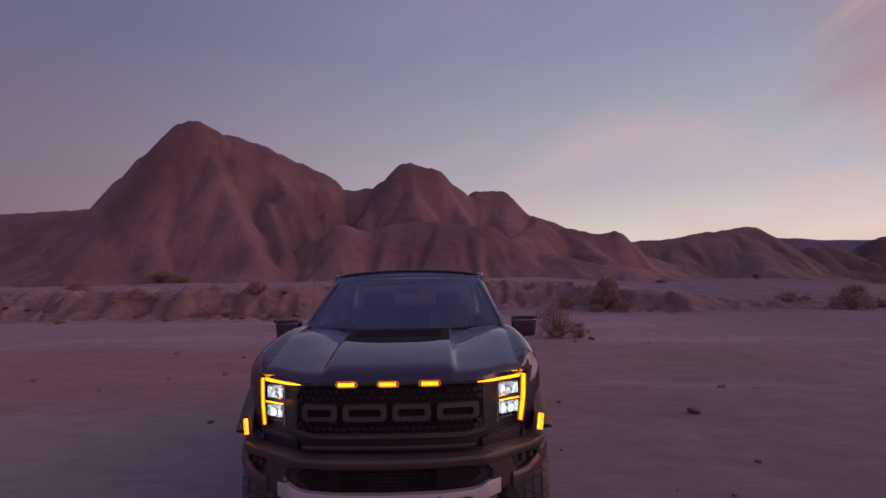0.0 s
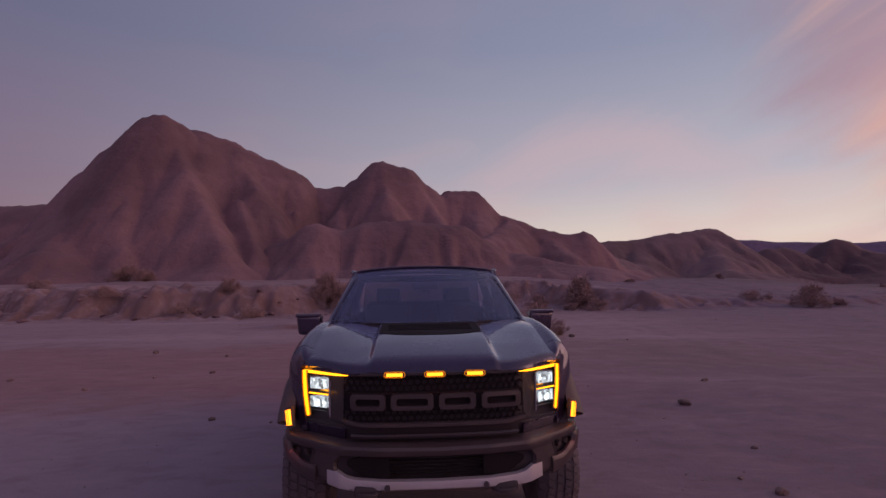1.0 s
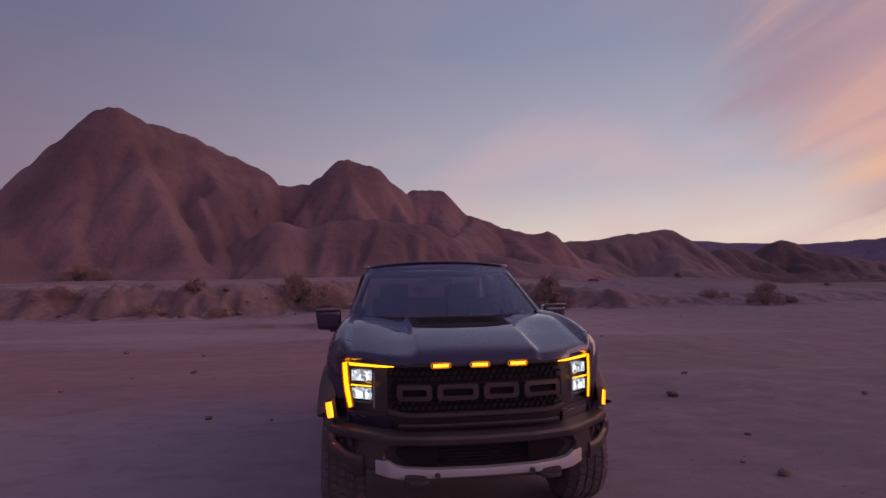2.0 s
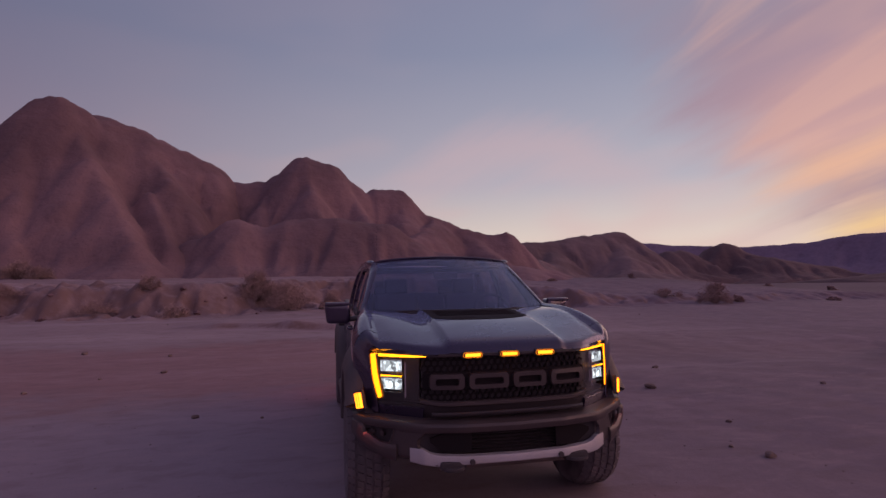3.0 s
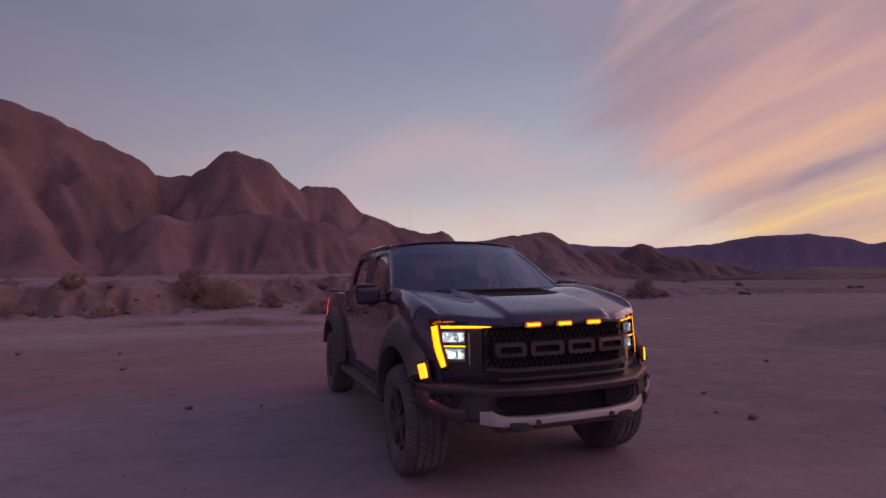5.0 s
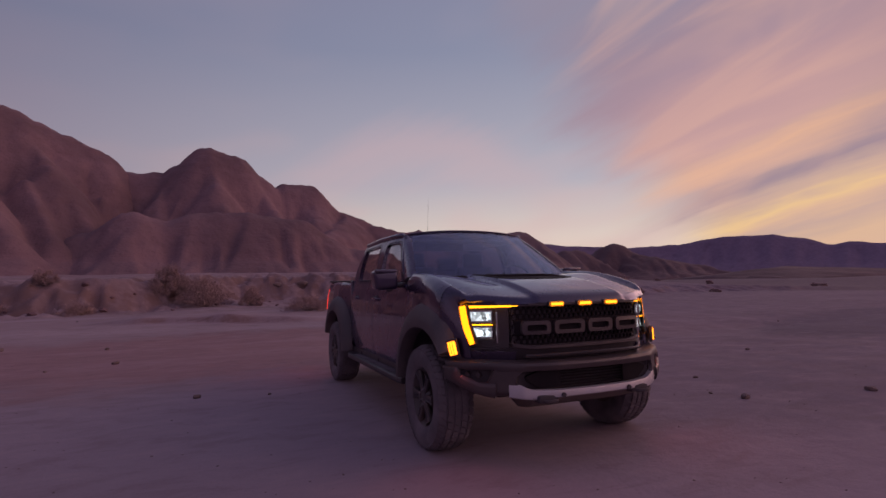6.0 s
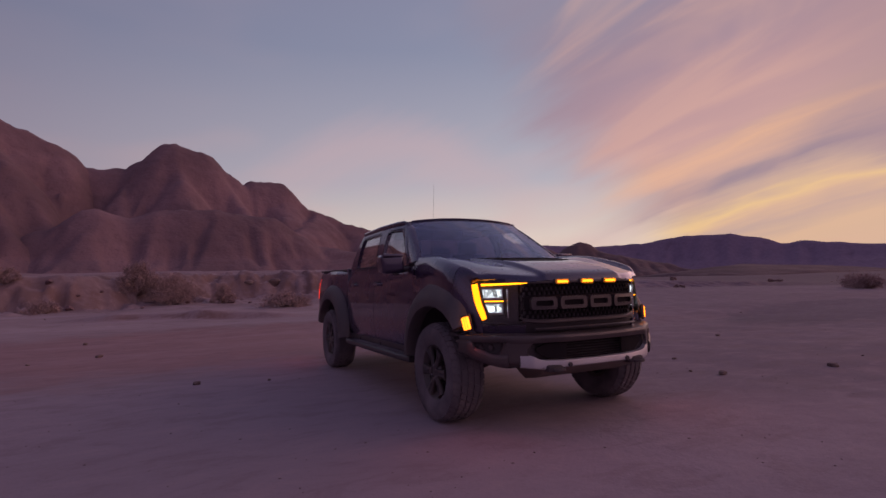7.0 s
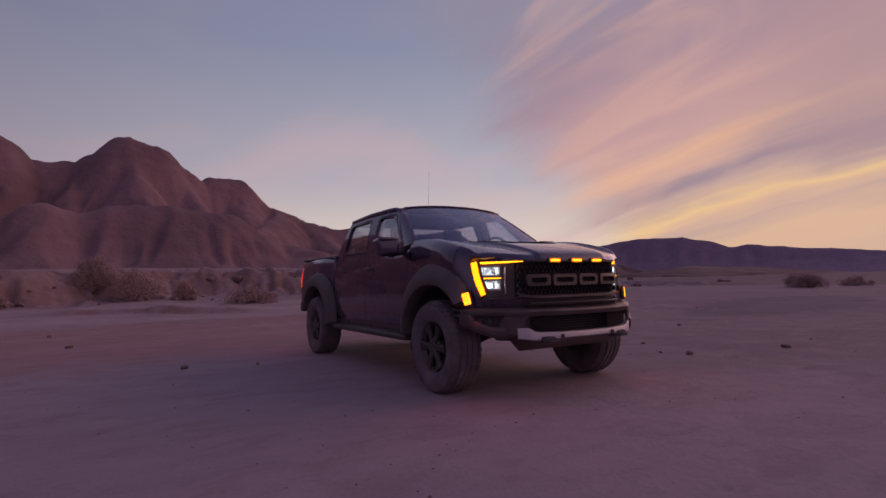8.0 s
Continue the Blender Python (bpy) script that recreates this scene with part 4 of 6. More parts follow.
roof()
part("windscreen", shell([[glass_point(u, v) for v in np.linspace(0, 1, 14)] for u in np.linspace(-1, 1, 25)], 0.006), TINT, truck, "dark tinted windscreen")
part("roof_lip", sweep([Vector(glass_point(u, 1.0)) + Vector((0, 0.004, 0.006)) for u in np.linspace(-0.98, 0.98, 21)], round_rect(0.034, 0.020, 0.009, 3)), PAINT, truck)
for s in SIDES:
    # A pillar running on into the roof rail
    a = [Vector(glass_point(s, v)) + Vector((s * 0.012, 0.032, -0.004)) for v in np.linspace(-0.04, 0.93, 10)]
    a += [Vector((s * (rail_x(y) + 0.010), y, RAIL_Z + lerp(y, (2.15, 2.4, 3.0, 3.62), (-0.004, 0.004, 0.002, -0.018)))) for y in np.linspace(2.27, 3.62, 12)]
    part("side_rail", sweep(a, round_rect(0.066, 0.056, 0.024, 3), up=(0, 0.3, 1), scale=[0.5] * 9 + [0.75] + [1.0] * 12), PAINT, truck)

    def lean(y, z):
        t = (z - 1.48) / (RAIL_Z - 1.48)
        return s * (0.925 + (rail_x(y) + 0.012 - 0.925) * t)

    def on_side(y, z, off=0.0):
        return (lean(y, z) + s * off, y, z)

    def glass_bow(z):
        t = (z - 1.40) / 0.555
        return -0.016 + 0.10 * t * (1 - t)

    # broad A pillar, wrapped from the windscreen's edge to the front window
    rows = []
    for v in np.linspace(-0.03, 1.0, 14):
        g = Vector(glass_point(s, v))
        t = (g.z - 1.44) / 0.53
        ends = (g + Vector((-s * 0.016, -0.006, 0.006)), g + Vector((s * 0.040, -0.012, 0.010)), Vector(on_side(1.56 + 0.66 * t, g.z - 0.01, 0.034)), Vector(on_side(1.74 + 0.58 * t, g.z - 0.02, 0.012)))
        sunk = Vector((0, 0, -0.026 * max(0.0, (v - 0.72) / 0.28) ** 2))
        rows.append([tuple(sunk + ends[0] * (1 - k) ** 3 + ends[1] * 3 * k * (1 - k) ** 2 + ends[2] * 3 * k * k * (1 - k) + ends[3] * k ** 3) for k in np.linspace(0, 1, 10)])
    part("pillar", shell(rows if s < 0 else rows[::-1], 0.012), PAINT, truck)
    # B pillar
    part("pillar", sweep([on_side(2.705, z, -0.035) for t, z in zip(np.linspace(0, 1, 6), np.linspace(1.44, 1.97, 6))], round_rect(0.115, 0.045, 0.014, 2), up=(1, 0, 0)), TRIM, truck)
    # painted door frames round the side windows, the rear one running into the C pillar, each with a black seal
    outer, opening = [(1.66, 1.40), (2.20, 1.972), (2.702, 1.975), (2.702, 1.40)], [(1.76, 1.468), (2.21, 1.900), (2.612, 1.908), (2.612, 1.468)]
    window_ring("door_frame", outer, opening, on_side, lambda z: glass_bow(z) + 0.026, 0.085, PAINT, truck)
    window_ring("window_seal", [grown(p, opening, 0.010) for p in opening], [grown(p, opening, -0.020) for p in opening], on_side, lambda z: glass_bow(z) + 0.029, 0.02, DARK, truck)
    outer, opening = [(2.708, 1.40), (2.708, 1.975), (3.65, 1.968), (3.97, 1.40)], [(2.800, 1.470), (2.870, 1.908), (3.575, 1.895), (3.625, 1.478)]
    window_ring("door_frame", outer, opening, on_side, lambda z: glass_bow(z) + 0.026, 0.085, PAINT, truck)
    window_ring("window_seal", [grown(p, opening, 0.010) for p in opening], [grown(p, opening, -0.020) for p in opening], on_side, lambda z: glass_bow(z) + 0.029, 0.02, DARK, truck)
    # side glass
    glass = [[on_side(lerp(k, (0, 1), (1.60 + 0.62 * max(0, (z - 1.44)) / 0.53, 2.68)), z, glass_bow(z)) for z in np.linspace(1.40, 1.955, 8)] for k in np.linspace(0, 1, 8)]
    part("front_window", shell(glass, 0.004), PRIVACY, truck)
    glass = [[on_side(lerp(k, (0, 1), (2.72, 3.66 - 0.04 * (z - 1.44) / 0.53)), z, glass_bow(z)) for z in np.linspace(1.40, 1.955, 8)] for k in np.linspace(0, 1, 8)]
    part("rear_window", shell(glass, 0.004), PRIVACY, truck)
    part("belt_moulding", sweep([on_side(y, belt(y), 0.004) for y in np.linspace(1.60, 3.97, 20)], round_rect(0.030, 0.022, 0.006, 2)), DARK, truck)
    # mirror sail and mirror
    part("mirror_sail", prism([(1.56, 1.395), (1.86, 1.41), (1.80, 1.56), (1.66, 1.47)], s * 0.895, s * 0.935, 0.008, "x"), TRIM, truck)
    shape = rbox(1.02, 1.265, 1.66, 1.84, 1.375, 1.575, 0.048, 4)
    for v in shape.verts:
        if v.co.z < 1.45:
            v.co.x = 1.02 + (v.co.x - 1.02) * 0.94
        v.co.y += 0.05 * (v.co.x - 1.02) / 0.24 * 1.0
        v.co.x *= s
    mirror = part("side_mirror", shape, PAINT, truck, "gloss black door mirror")
    part("mirror_arm", sweep([(s * 0.91, 1.74, 1.43), (s * 0.98, 1.74, 1.42), (s * 1.06, 1.75, 1.41)], round_rect(0.10, 0.05, 0.02, 2)), TRIM, mirror)
    part("mirror_cap", rbox(s * 1.145 - 0.118, s * 1.145 + 0.118, 1.672, 1.71, 1.545, 1.582, 0.012), PAINT, mirror)
    part("mirror_glass", rbox(s * 1.145 - 0.095, s * 1.145 + 0.095, 1.872, 1.885, 1.40, 1.55, 0.004), CHROME, mirror)
    part("mirror_lamp", rbox(s * 1.10 - 0.03, s * 1.10 + 0.03, 1.70, 1.76, 1.355, 1.385, 0.012), DARK, mirror)

# cab back with its window
back = join(rbox(-0.90, 0.90, 3.955, 4.0, 0.70, 1.50, 0.01), rbox(-0.77, 0.77, 3.54, 3.615, 1.90, 1.985, 0.015))
part("cab_back", back, PAINT, truck)
part("back_window", shell([[(x * (1 - 0.09 * t), 3.945 - 0.36 * t, 1.495 + 0.44 * t) for t in np.linspace(0, 1, 5)] for x in np.linspace(-0.82, 0.82, 9)], 0.005), BACK_TINT, truck)

# wipers
for x0, x1 in ((-0.62, -0.05), (-0.02, 0.58)):
    pts = []
    for k in np.linspace(0, 1, 8):
        u = (x0 + (x1 - x0) * k) / 0.9
        q = Vector(glass_point(u, -0.02 + 0.012 * k))
        pts.append(q + Vector((0, -0.008, 0.0)))
    part("wiper", sweep(pts, round_rect(0.010, 0.012, 0.003, 1)), DARK, truck)

# bed, tailgate, lamps at the rear
part("bed_floor", rbox(-0.86, 0.86, 4.02, 5.72, 0.90, 0.95, 0.01), DARK, truck)
part("tailgate", rbox(-0.86, 0.86, 5.68, 5.76, 0.86, 1.49, 0.02), PAINT, truck)
for s in SIDES:
    housing = rbox(s * 0.92 - 0.055, s * 0.92 + 0.055, 5.64, 5.77, 1.00, 1.40, 0.02)
    for v in housing.verts:
        if abs(v.co.x) > 0.92:
            v.co.x = s * (side_x(5.7, v.co.z, 2.0) - 0.010 - 0.02 * (v.co.y > 5.76))
    tail = part("tail_lamp", housing, TRIM, truck)
    strip = [(s * (side_x(5.7, z, 2.0) - 0.010), 5.70 + 0.035 * min(1.0, (1.375 - z) / 0.2), z) for z in np.linspace(1.375, 1.045, 8)]
    part("red_strip", sweep(strip, round_rect(0.014, 0.026, 0.006, 2), up=(1, 0, 0)), RED, tail, "glowing red tail-lamp strip")
    # the tail lamp's light on the ground beside the rear wheel
    ray = new("tail_light", bpy.data.lights.new("tail_light", "SPOT"))
    ray.data.energy, ray.data.color, ray.data.shadow_soft_size = 7.0, (1.0, 0.06, 0.06), 0.04
    ray.data.spot_size, ray.data.spot_blend = radians(140), 0.9
    ray.matrix_world = look((s * 1.03, 5.72, 1.15), (s * 2.2, 5.5, 0.0))
part("rear_bumper", rbox(-0.98, 0.98, 5.74, 5.88, 0.62, 0.80, 0.03), STEEL, truck)

# ---- front: grille ----
grille = part("grille", rbox(-0.60, 0.60, 0.15, 0.19, 0.86, 1.262, 0.01), MESH, truck, "black honeycomb grille with amber marker lamps")


def band(name, z0, z1, reach, out, material, parent, depth=0.05, label="", lift=None):
    """A bar across the nose that follows its plan line."""
    rows = []
    for x in np.linspace(-reach, reach, 41):
        y = nose(x) - out
        up_ = lift(x) if lift else 0.0
        rows.append([(x, y + depth, z1 + up_), (x, y + 0.010, z1 + up_), (x, y, z1 - 0.008 + up_), (x, y, z0 + 0.008 + up_), (x, y + 0.010, z0 + up_), (x, y + depth, z0 + up_)])
    return part(name, shell(rows[::-1], 0.006), material, parent, label)


band("upper_bar", 1.228, 1.258, 0.62, -0.010, TRIM, grille, 0.06)
band("lower_bar", 0.895, 0.930, 0.62, -0.004, STEEL, grille, 0.06, "", lambda x: 0.020 * max(0, (abs(x) - 0.45) / 0.17) ** 1.5)
band("centre_bar", 1.005, 1.125, 0.60, -0.018, MESH, grille, 0.05)


def honeycomb():
    """Hexagonal mesh of the grille, one joined net of short bars."""
    bm = bmesh.new()
    r = 0.026
    dx, dz = r * math.sqrt(3), r * 1.5
    for row in range(-1, 11):
        for col in range(-14, 15):
            cx, cz = (col + 0.5 * (row % 2)) * dx, 0.915 + row * dz
            if abs(cx) > 0.60 or cz > 1.24:
                continue
            for k in range(3):
                a, b = radians(60 * k + 30), radians(60 * k + 90)
                p = [(cx + r * math.cos(t), cz + r * math.sin(t)) for t in (a, b)]
                w = 0.0055
                nx, nz = -(p[1][1] - p[0][1]) / r * w, (p[1][0] - p[0][0]) / r * w
                vs = []
                for yy in (0.0, 0.03):
                    for q, sg in ((p[0], 1), (p[1], 1), (p[1], -1), (p[0], -1)):
                        x, z = q[0] + sg * nx, q[1] + sg * nz
                        vs.append(bm.verts.new((x, nose(x) + 0.035 + yy, z)))
                bm.faces.new(vs[:4]), bm.faces.new((vs[0], vs[4], vs[5], vs[1])), bm.faces.new((vs[2], vs[6], vs[7], vs[3]))
    return bm


backing = [[(x, nose(x) + 0.066, z) for z in np.linspace(0.88, 1.255, 6)] for x in np.linspace(-0.60, 0.60, 31)]
part("backing", shell(backing[::-1], 0.01), DARK, grille)
tagged(part("grille_mesh", honeycomb(), MESH, grille), kind="stuff")


def badge_block(x0, x1, slot):
    """One plain raised block of the badge, with a dark slot in it."""
    z0, z1 = 1.012, 1.118
    w, h, cut = x1 - x0, z1 - z0, 0.030
    o = [(x0 + 0.015, z0), (x1 - 0.015, z0), (x1, z0 + 0.02), (x1, z1 - 0.02), (x1 - 0.015, z1), (x0 + 0.015, z1), (x0, z1 - 0.02), (x0, z0 + 0.02)]
    i = [(x0 + slot + 0.01, z0 + cut), (x1 - slot - 0.01, z0 + cut), (x1 - slot, z0 + cut + 0.01), (x1 - slot, z1 - cut - 0.01), (x1 - slot - 0.01, z1 - cut), (x0 + slot + 0.01, z1 - cut), (x0 + slot, z1 - cut - 0.01), (x0 + slot, z0 + cut + 0.01)]
    bm = bmesh.new()
    y = nose((x0 + x1) / 2) - 0.012
    rings = []
    for pts, yy in ((o, 0.035), (o, 0.006), ([(a * 0.97 + b * 0.03, c * 0.97 + d * 0.03) for (a, c), (b, d) in zip(o, i)], 0.0), (i, 0.0), (i, 0.035)):
        rings.append([bm.verts.new((a, y + yy + (nose(a) - nose((x0 + x1) / 2)), c)) for a, c in pts])
    for r, q in zip(rings, rings[1:] + rings[:1]):
        for j in range(8):
            bm.faces.new((r[j], r[(j + 1) % 8], q[(j + 1) % 8], q[j]))
    return bm


for x0, x1 in ((-0.560, -0.325), (-0.292, -0.010), (0.024, 0.270), (0.306, 0.580)):
    part("badge_block", badge_block(x0, x1, 0.038), BADGE, grille, "raised graphite badge block with a slot")
# three amber lamps at the top of the grille
for x in (-0.265, 0.0, 0.265):
    y = nose(x) - 0.002
    lamp = part("marker_lamp", rbox(x - 0.075, x + 0.075, y - 0.006, y + 0.05, 1.222, 1.266, 0.012), TRIM, grille)
    part("lens", sweep([(x - 0.052, y - 0.010, 1.244), (x - 0.03, y - 0.013, 1.244), (x + 0.03, y - 0.013, 1.244), (x + 0.052, y - 0.010, 1.244)], round_rect(0.014, 0.022, 0.006, 2)), AMBER_HOT, lamp, "glowing amber lens")
    # the lamp's reflection in its bezel, made as a thin ring that glows
    ring = [(x + sx * 0.050 + 0.018 * math.cos(a), y - 0.0075, 1.244 + 0.018 * math.sin(a)) for sx, a0 in ((1, -90), (-1, 90)) for a in np.radians(np.linspace(a0, a0 + 180, 9))]
    part("glow_rim", sweep(ring, round_rect(0.0035, 0.0035, 0.001, 1), up=(0, 1, 0), closed=True), AMBER_DIM, lamp, "dim glowing amber ring for the gleam on the bezel")

# ---- headlamps ----


def face(x, out=0.0):
    return nose(x) - out


def lamp_y(x, z):
    """Front of the headlamp's lens: its outer half leans forward towards the bumper."""
    ez = lamp_edge(z)
    lean_ = ez[1] - nose(ez[0])
    return nose(x) + lean_ * curve(x, (0.62, 0.70, 0.90), (0.0, 0.12, 1.0))


for s in SIDES:
    rows = [[(s * x, lamp_y(x, z) + 0.075, z) for z in np.linspace(0.885, 1.245, 5)] for x in np.linspace(0.615, 0.900, 10)]
    lamp = part("headlamp", shell(rows if s > 0 else rows[::-1], 0.01), TRIM, truck, "black headlamp with an amber bracket of light")
    # amber bracket: top bar and slanting outer bar
    top = [(s * x, lamp_y(x, 1.235) + 0.012, lerp(x, (0.60, 0.90), (1.236, 1.230))) for x in np.linspace(0.575, 0.905, 12)]
    part("amber_bar", sweep(top, round_rect(0.014, 0.021, 0.006, 2), scale=[0.28, 0.45, 0.6] + list(np.linspace(0.7, 1.0, 9))), AMBER_THIN, lamp, "glowing amber light bar")
    outer = [(s * (lamp_edge(z)[0] - 0.018), lamp_edge(z)[1] - 0.028, z) for z in np.linspace(1.240, 0.940, 14)]
    part("amber_bar", sweep(outer, round_rect(0.010, 0.062, 0.004, 2), up=(s * 0.45, 0.89, 0), scale=[0.95] + [1.0] * 8 + [0.98, 0.95, 0.9, 0.85, 0.8]), AMBER, lamp, "glowing amber light bar")
    wall = [(s * (lamp_edge(z)[0] - 0.018 - 0.0110), lamp_edge(z)[1] - 0.028 - 0.0045, z) for z in np.linspace(1.236, 0.935, 14)]
    part("bezel", sweep(wall, round_rect(0.004, 0.100, 0.0015, 1), up=(s * 0.45, 0.89, 0)), TRIM, lamp, "black bezel beside the light bar")
    mid = [(s * x, face(x, -0.035), 1.092) for x in np.linspace(0.730, 0.872, 8)]
    part("amber_bar", sweep(mid, round_rect(0.016, 0.012, 0.004, 2)), AMBER_THIN, lamp, "thin glowing amber light bar")
    for z, bright in ((1.155, WHITE_SOFT), (1.030, WHITE)):
        # projector module: chrome bowl and lens
        bowl = [[(s * x, face(x, -0.05) + 0.03 * (1 - ((x - 0.797) / 0.074) ** 2), z + zz) for zz in np.linspace(-0.048, 0.048, 6)] for x in np.linspace(0.725, 0.870, 9)]
        unit = part("projector", shell(bowl if s > 0 else bowl[::-1], 0.01), CHROME, lamp, "chrome projector module")
        for cx, w, h in ((0.758, 0.017, 0.034), (0.815, 0.034, 0.034), (0.861, 0.006, 0.036)):
            quad = [[(s * x, face(x, -0.046), z + zz) for zz in (-h, -h * 0.9, 0.0, h * 0.9, h)] for x in np.linspace(cx - w, cx + w, 5)]
            part("reflector", shell(quad if s > 0 else quad[::-1], 0.004), WHITE_SOFT, unit, "softly lit headlamp reflector")
        for cx, w, h, dz in ((0.760, 0.009, 0.016, 0.004), (0.811, 0.029, 0.026, -0.004)):
            blob = bmesh.new()
            bmesh.ops.create_uvsphere(blob, u_segments=14, v_segments=8, radius=1.0)
            blob = turned(blob, pose(s * cx, face(cx, -0.042), z + dz, 0, 0, s * 37) @ Matrix.Diagonal((w, 0.006, h, 1)))
            part("led", blob, bright if cx > 0.80 else WHITE, unit, "bright white headlamp light")
        part("module_trim", sweep([(s * x, face(x, -0.03), z - 0.054) for x in np.linspace(0.725, 0.872, 6)], round_rect(0.012, 0.010, 0.003, 1)), TRIM, unit)
    part("inner_strip", sweep([(s * 0.708, face(0.708, -0.02), z) for z in np.linspace(1.19, 0.95, 5)], round_rect(0.014, 0.010, 0.003, 1), up=(0, 1, 0)), CHROME, lamp, "chrome inner strip")
    rows = [[(s * (0.605 + (lamp_edge(z)[0] - 0.605) * k), lamp_y(0.605 + (lamp_edge(z)[0] - 0.605) * k, z) + 0.003, z) for z in np.linspace(0.885, 1.252, 8)] for k in np.linspace(0, 1, 12)]
    part("lens", shell(rows if s > 0 else rows[::-1], 0.004), LENS, lamp, "clear headlamp lens")
    # painted brow between the hood and the headlamp
    rows = []
    for x in np.linspace(0.50, 0.935, 19):
        h = min(x, 0.88)
        lead = hood_z(h, nose(h) + 0.012, nose(h) * (1 - lerp(h, (0.45, 0.9), (0.0, 0.85))) + 0.012) - 0.022
        front = nose(x)
        low = lamp_y(x, 1.25) + 0.004
        rows.append([(s * x, front + 0.060, lead + 0.014)] + [(s * x, (front + 0.016) * (1 - t) + low * t, lead + (1.250 - lead) * t) for t in np.linspace(0, 1, 5)])
    part("brow", shell(rows if s < 0 else rows[::-1], 0.012), PAINT, truck)
    # body below the headlamp and beside the grille
    rows = [[(s * x, lamp_y(x, 0.885) + 0.02 * t, 0.885 - 0.085 * t) for t in np.linspace(0, 1, 6)] for x in np.linspace(0.60, 0.87, 12)]
    rows += [[(s * x, lamp_y(0.87, 0.885) + (x - 0.87) * 0.95 + 0.02 * t, 0.885 - 0.085 * t) for t in np.linspace(0, 1, 6)] for x in np.linspace(0.885, 1.01, 7)]
    part("apron", shell(rows if s < 0 else rows[::-1], 0.02), PAINT, truck)
    # amber marker at the front of the flare
    at = pose(s * 1.020, 0.338, 0.914, 0, 0, s * 50) @ pose(0, 0, 0, 0, s * 14, 0)
    mk = part("side_marker", turned(rbox(-0.046, 0.046, 0.000, 0.028, -0.072, 0.072, 0.010), at), TRIM, truck)
    part("lens", turned(rbox(-0.033, 0.033, -0.010, 0.012, -0.054, 0.054, 0.008), at), AMBER_HOT, mk, "glowing amber marker lens")
    for k in (-0.011, 0.011):
        part("lens_rib", turned(rbox(k - 0.002, k + 0.002, -0.013, -0.006, -0.052, 0.052, 0.0015, 1), at), AMBER_DIM, mk)

for s in SIDES:
    # spots added at the amber markers, tinted red to redden the ground by the bumper
    ray = new("added_marker_spot", bpy.data.lights.new("added_marker_spot", "SPOT"))
    ray.data.energy, ray.data.color, ray.data.shadow_soft_size = 2.4, (1.0, 0.14, 0.11), 0.02
    ray.data.spot_size, ray.data.spot_blend = radians(130), 0.8
    ray.matrix_world = look((s * 1.075, 0.270, 0.845), (s * 1.30, -0.45, 0.0))

# ---- bumper ----


def bump_y(x):
    a = abs(x)
    return lerp(a, (0, 0.35, 0.62, 0.75, 0.92, 1.02, 1.075), (-0.125, -0.11, -0.05, 0.05, 0.19, 0.30, 0.44))


def loft(fn, xs, material, name, parent, label="", thick=0.02):
    rows = [fn(x) for x in xs]
    return part(name, shell(rows[::-1], thick), material, parent, label)


def bar_low(x):
    """Lower edge of the bumper's upper bar: over the opening, the web and the fog-lamp pocket."""
    return curve(abs(x), (0.0, 0.60, 0.645, 0.775, 0.80, 0.98, 1.055), (0.748, 0.748, 0.738, 0.738, 0.758, 0.758, 0.752))


def bar_section(x):
    y, up_ = bump_y(x), 0.812 + 0.01 * abs(x)
    low = bar_low(x)
    return [(x, y + 0.15, up_ + 0.004), (x, y + 0.035, up_), (x, y + 0.010, up_ - 0.008), (x, y, up_ - 0.026), (x, y + 0.006, low + 0.012), (x, y + 0.014, low + 0.002), (x, y + 0.06, low)]


bumper = loft(bar_section, np.linspace(-1.058, 1.058, 81), STEEL, "front_bumper", truck, "graphite steel off-road front bumper")
loft(lambda x: [(x, nose(x) + 0.02, 0.905), (x, nose(x) + 0.03, 0.87), (x, nose(x) + 0.05, 0.83), (x, nose(x) + 0.06, 0.80)], np.linspace(-0.98, 0.98, 41), TRIM, "bumper_filler", truck)
loft(lambda x: [(x, nose(x) - 0.03, 0.868), (x, nose(x) - 0.045, 0.858), (x, nose(x) - 0.04, 0.845), (x, nose(x), 0.838)], np.linspace(-0.55, 0.55, 21), TRIM, "air_lip", truck)
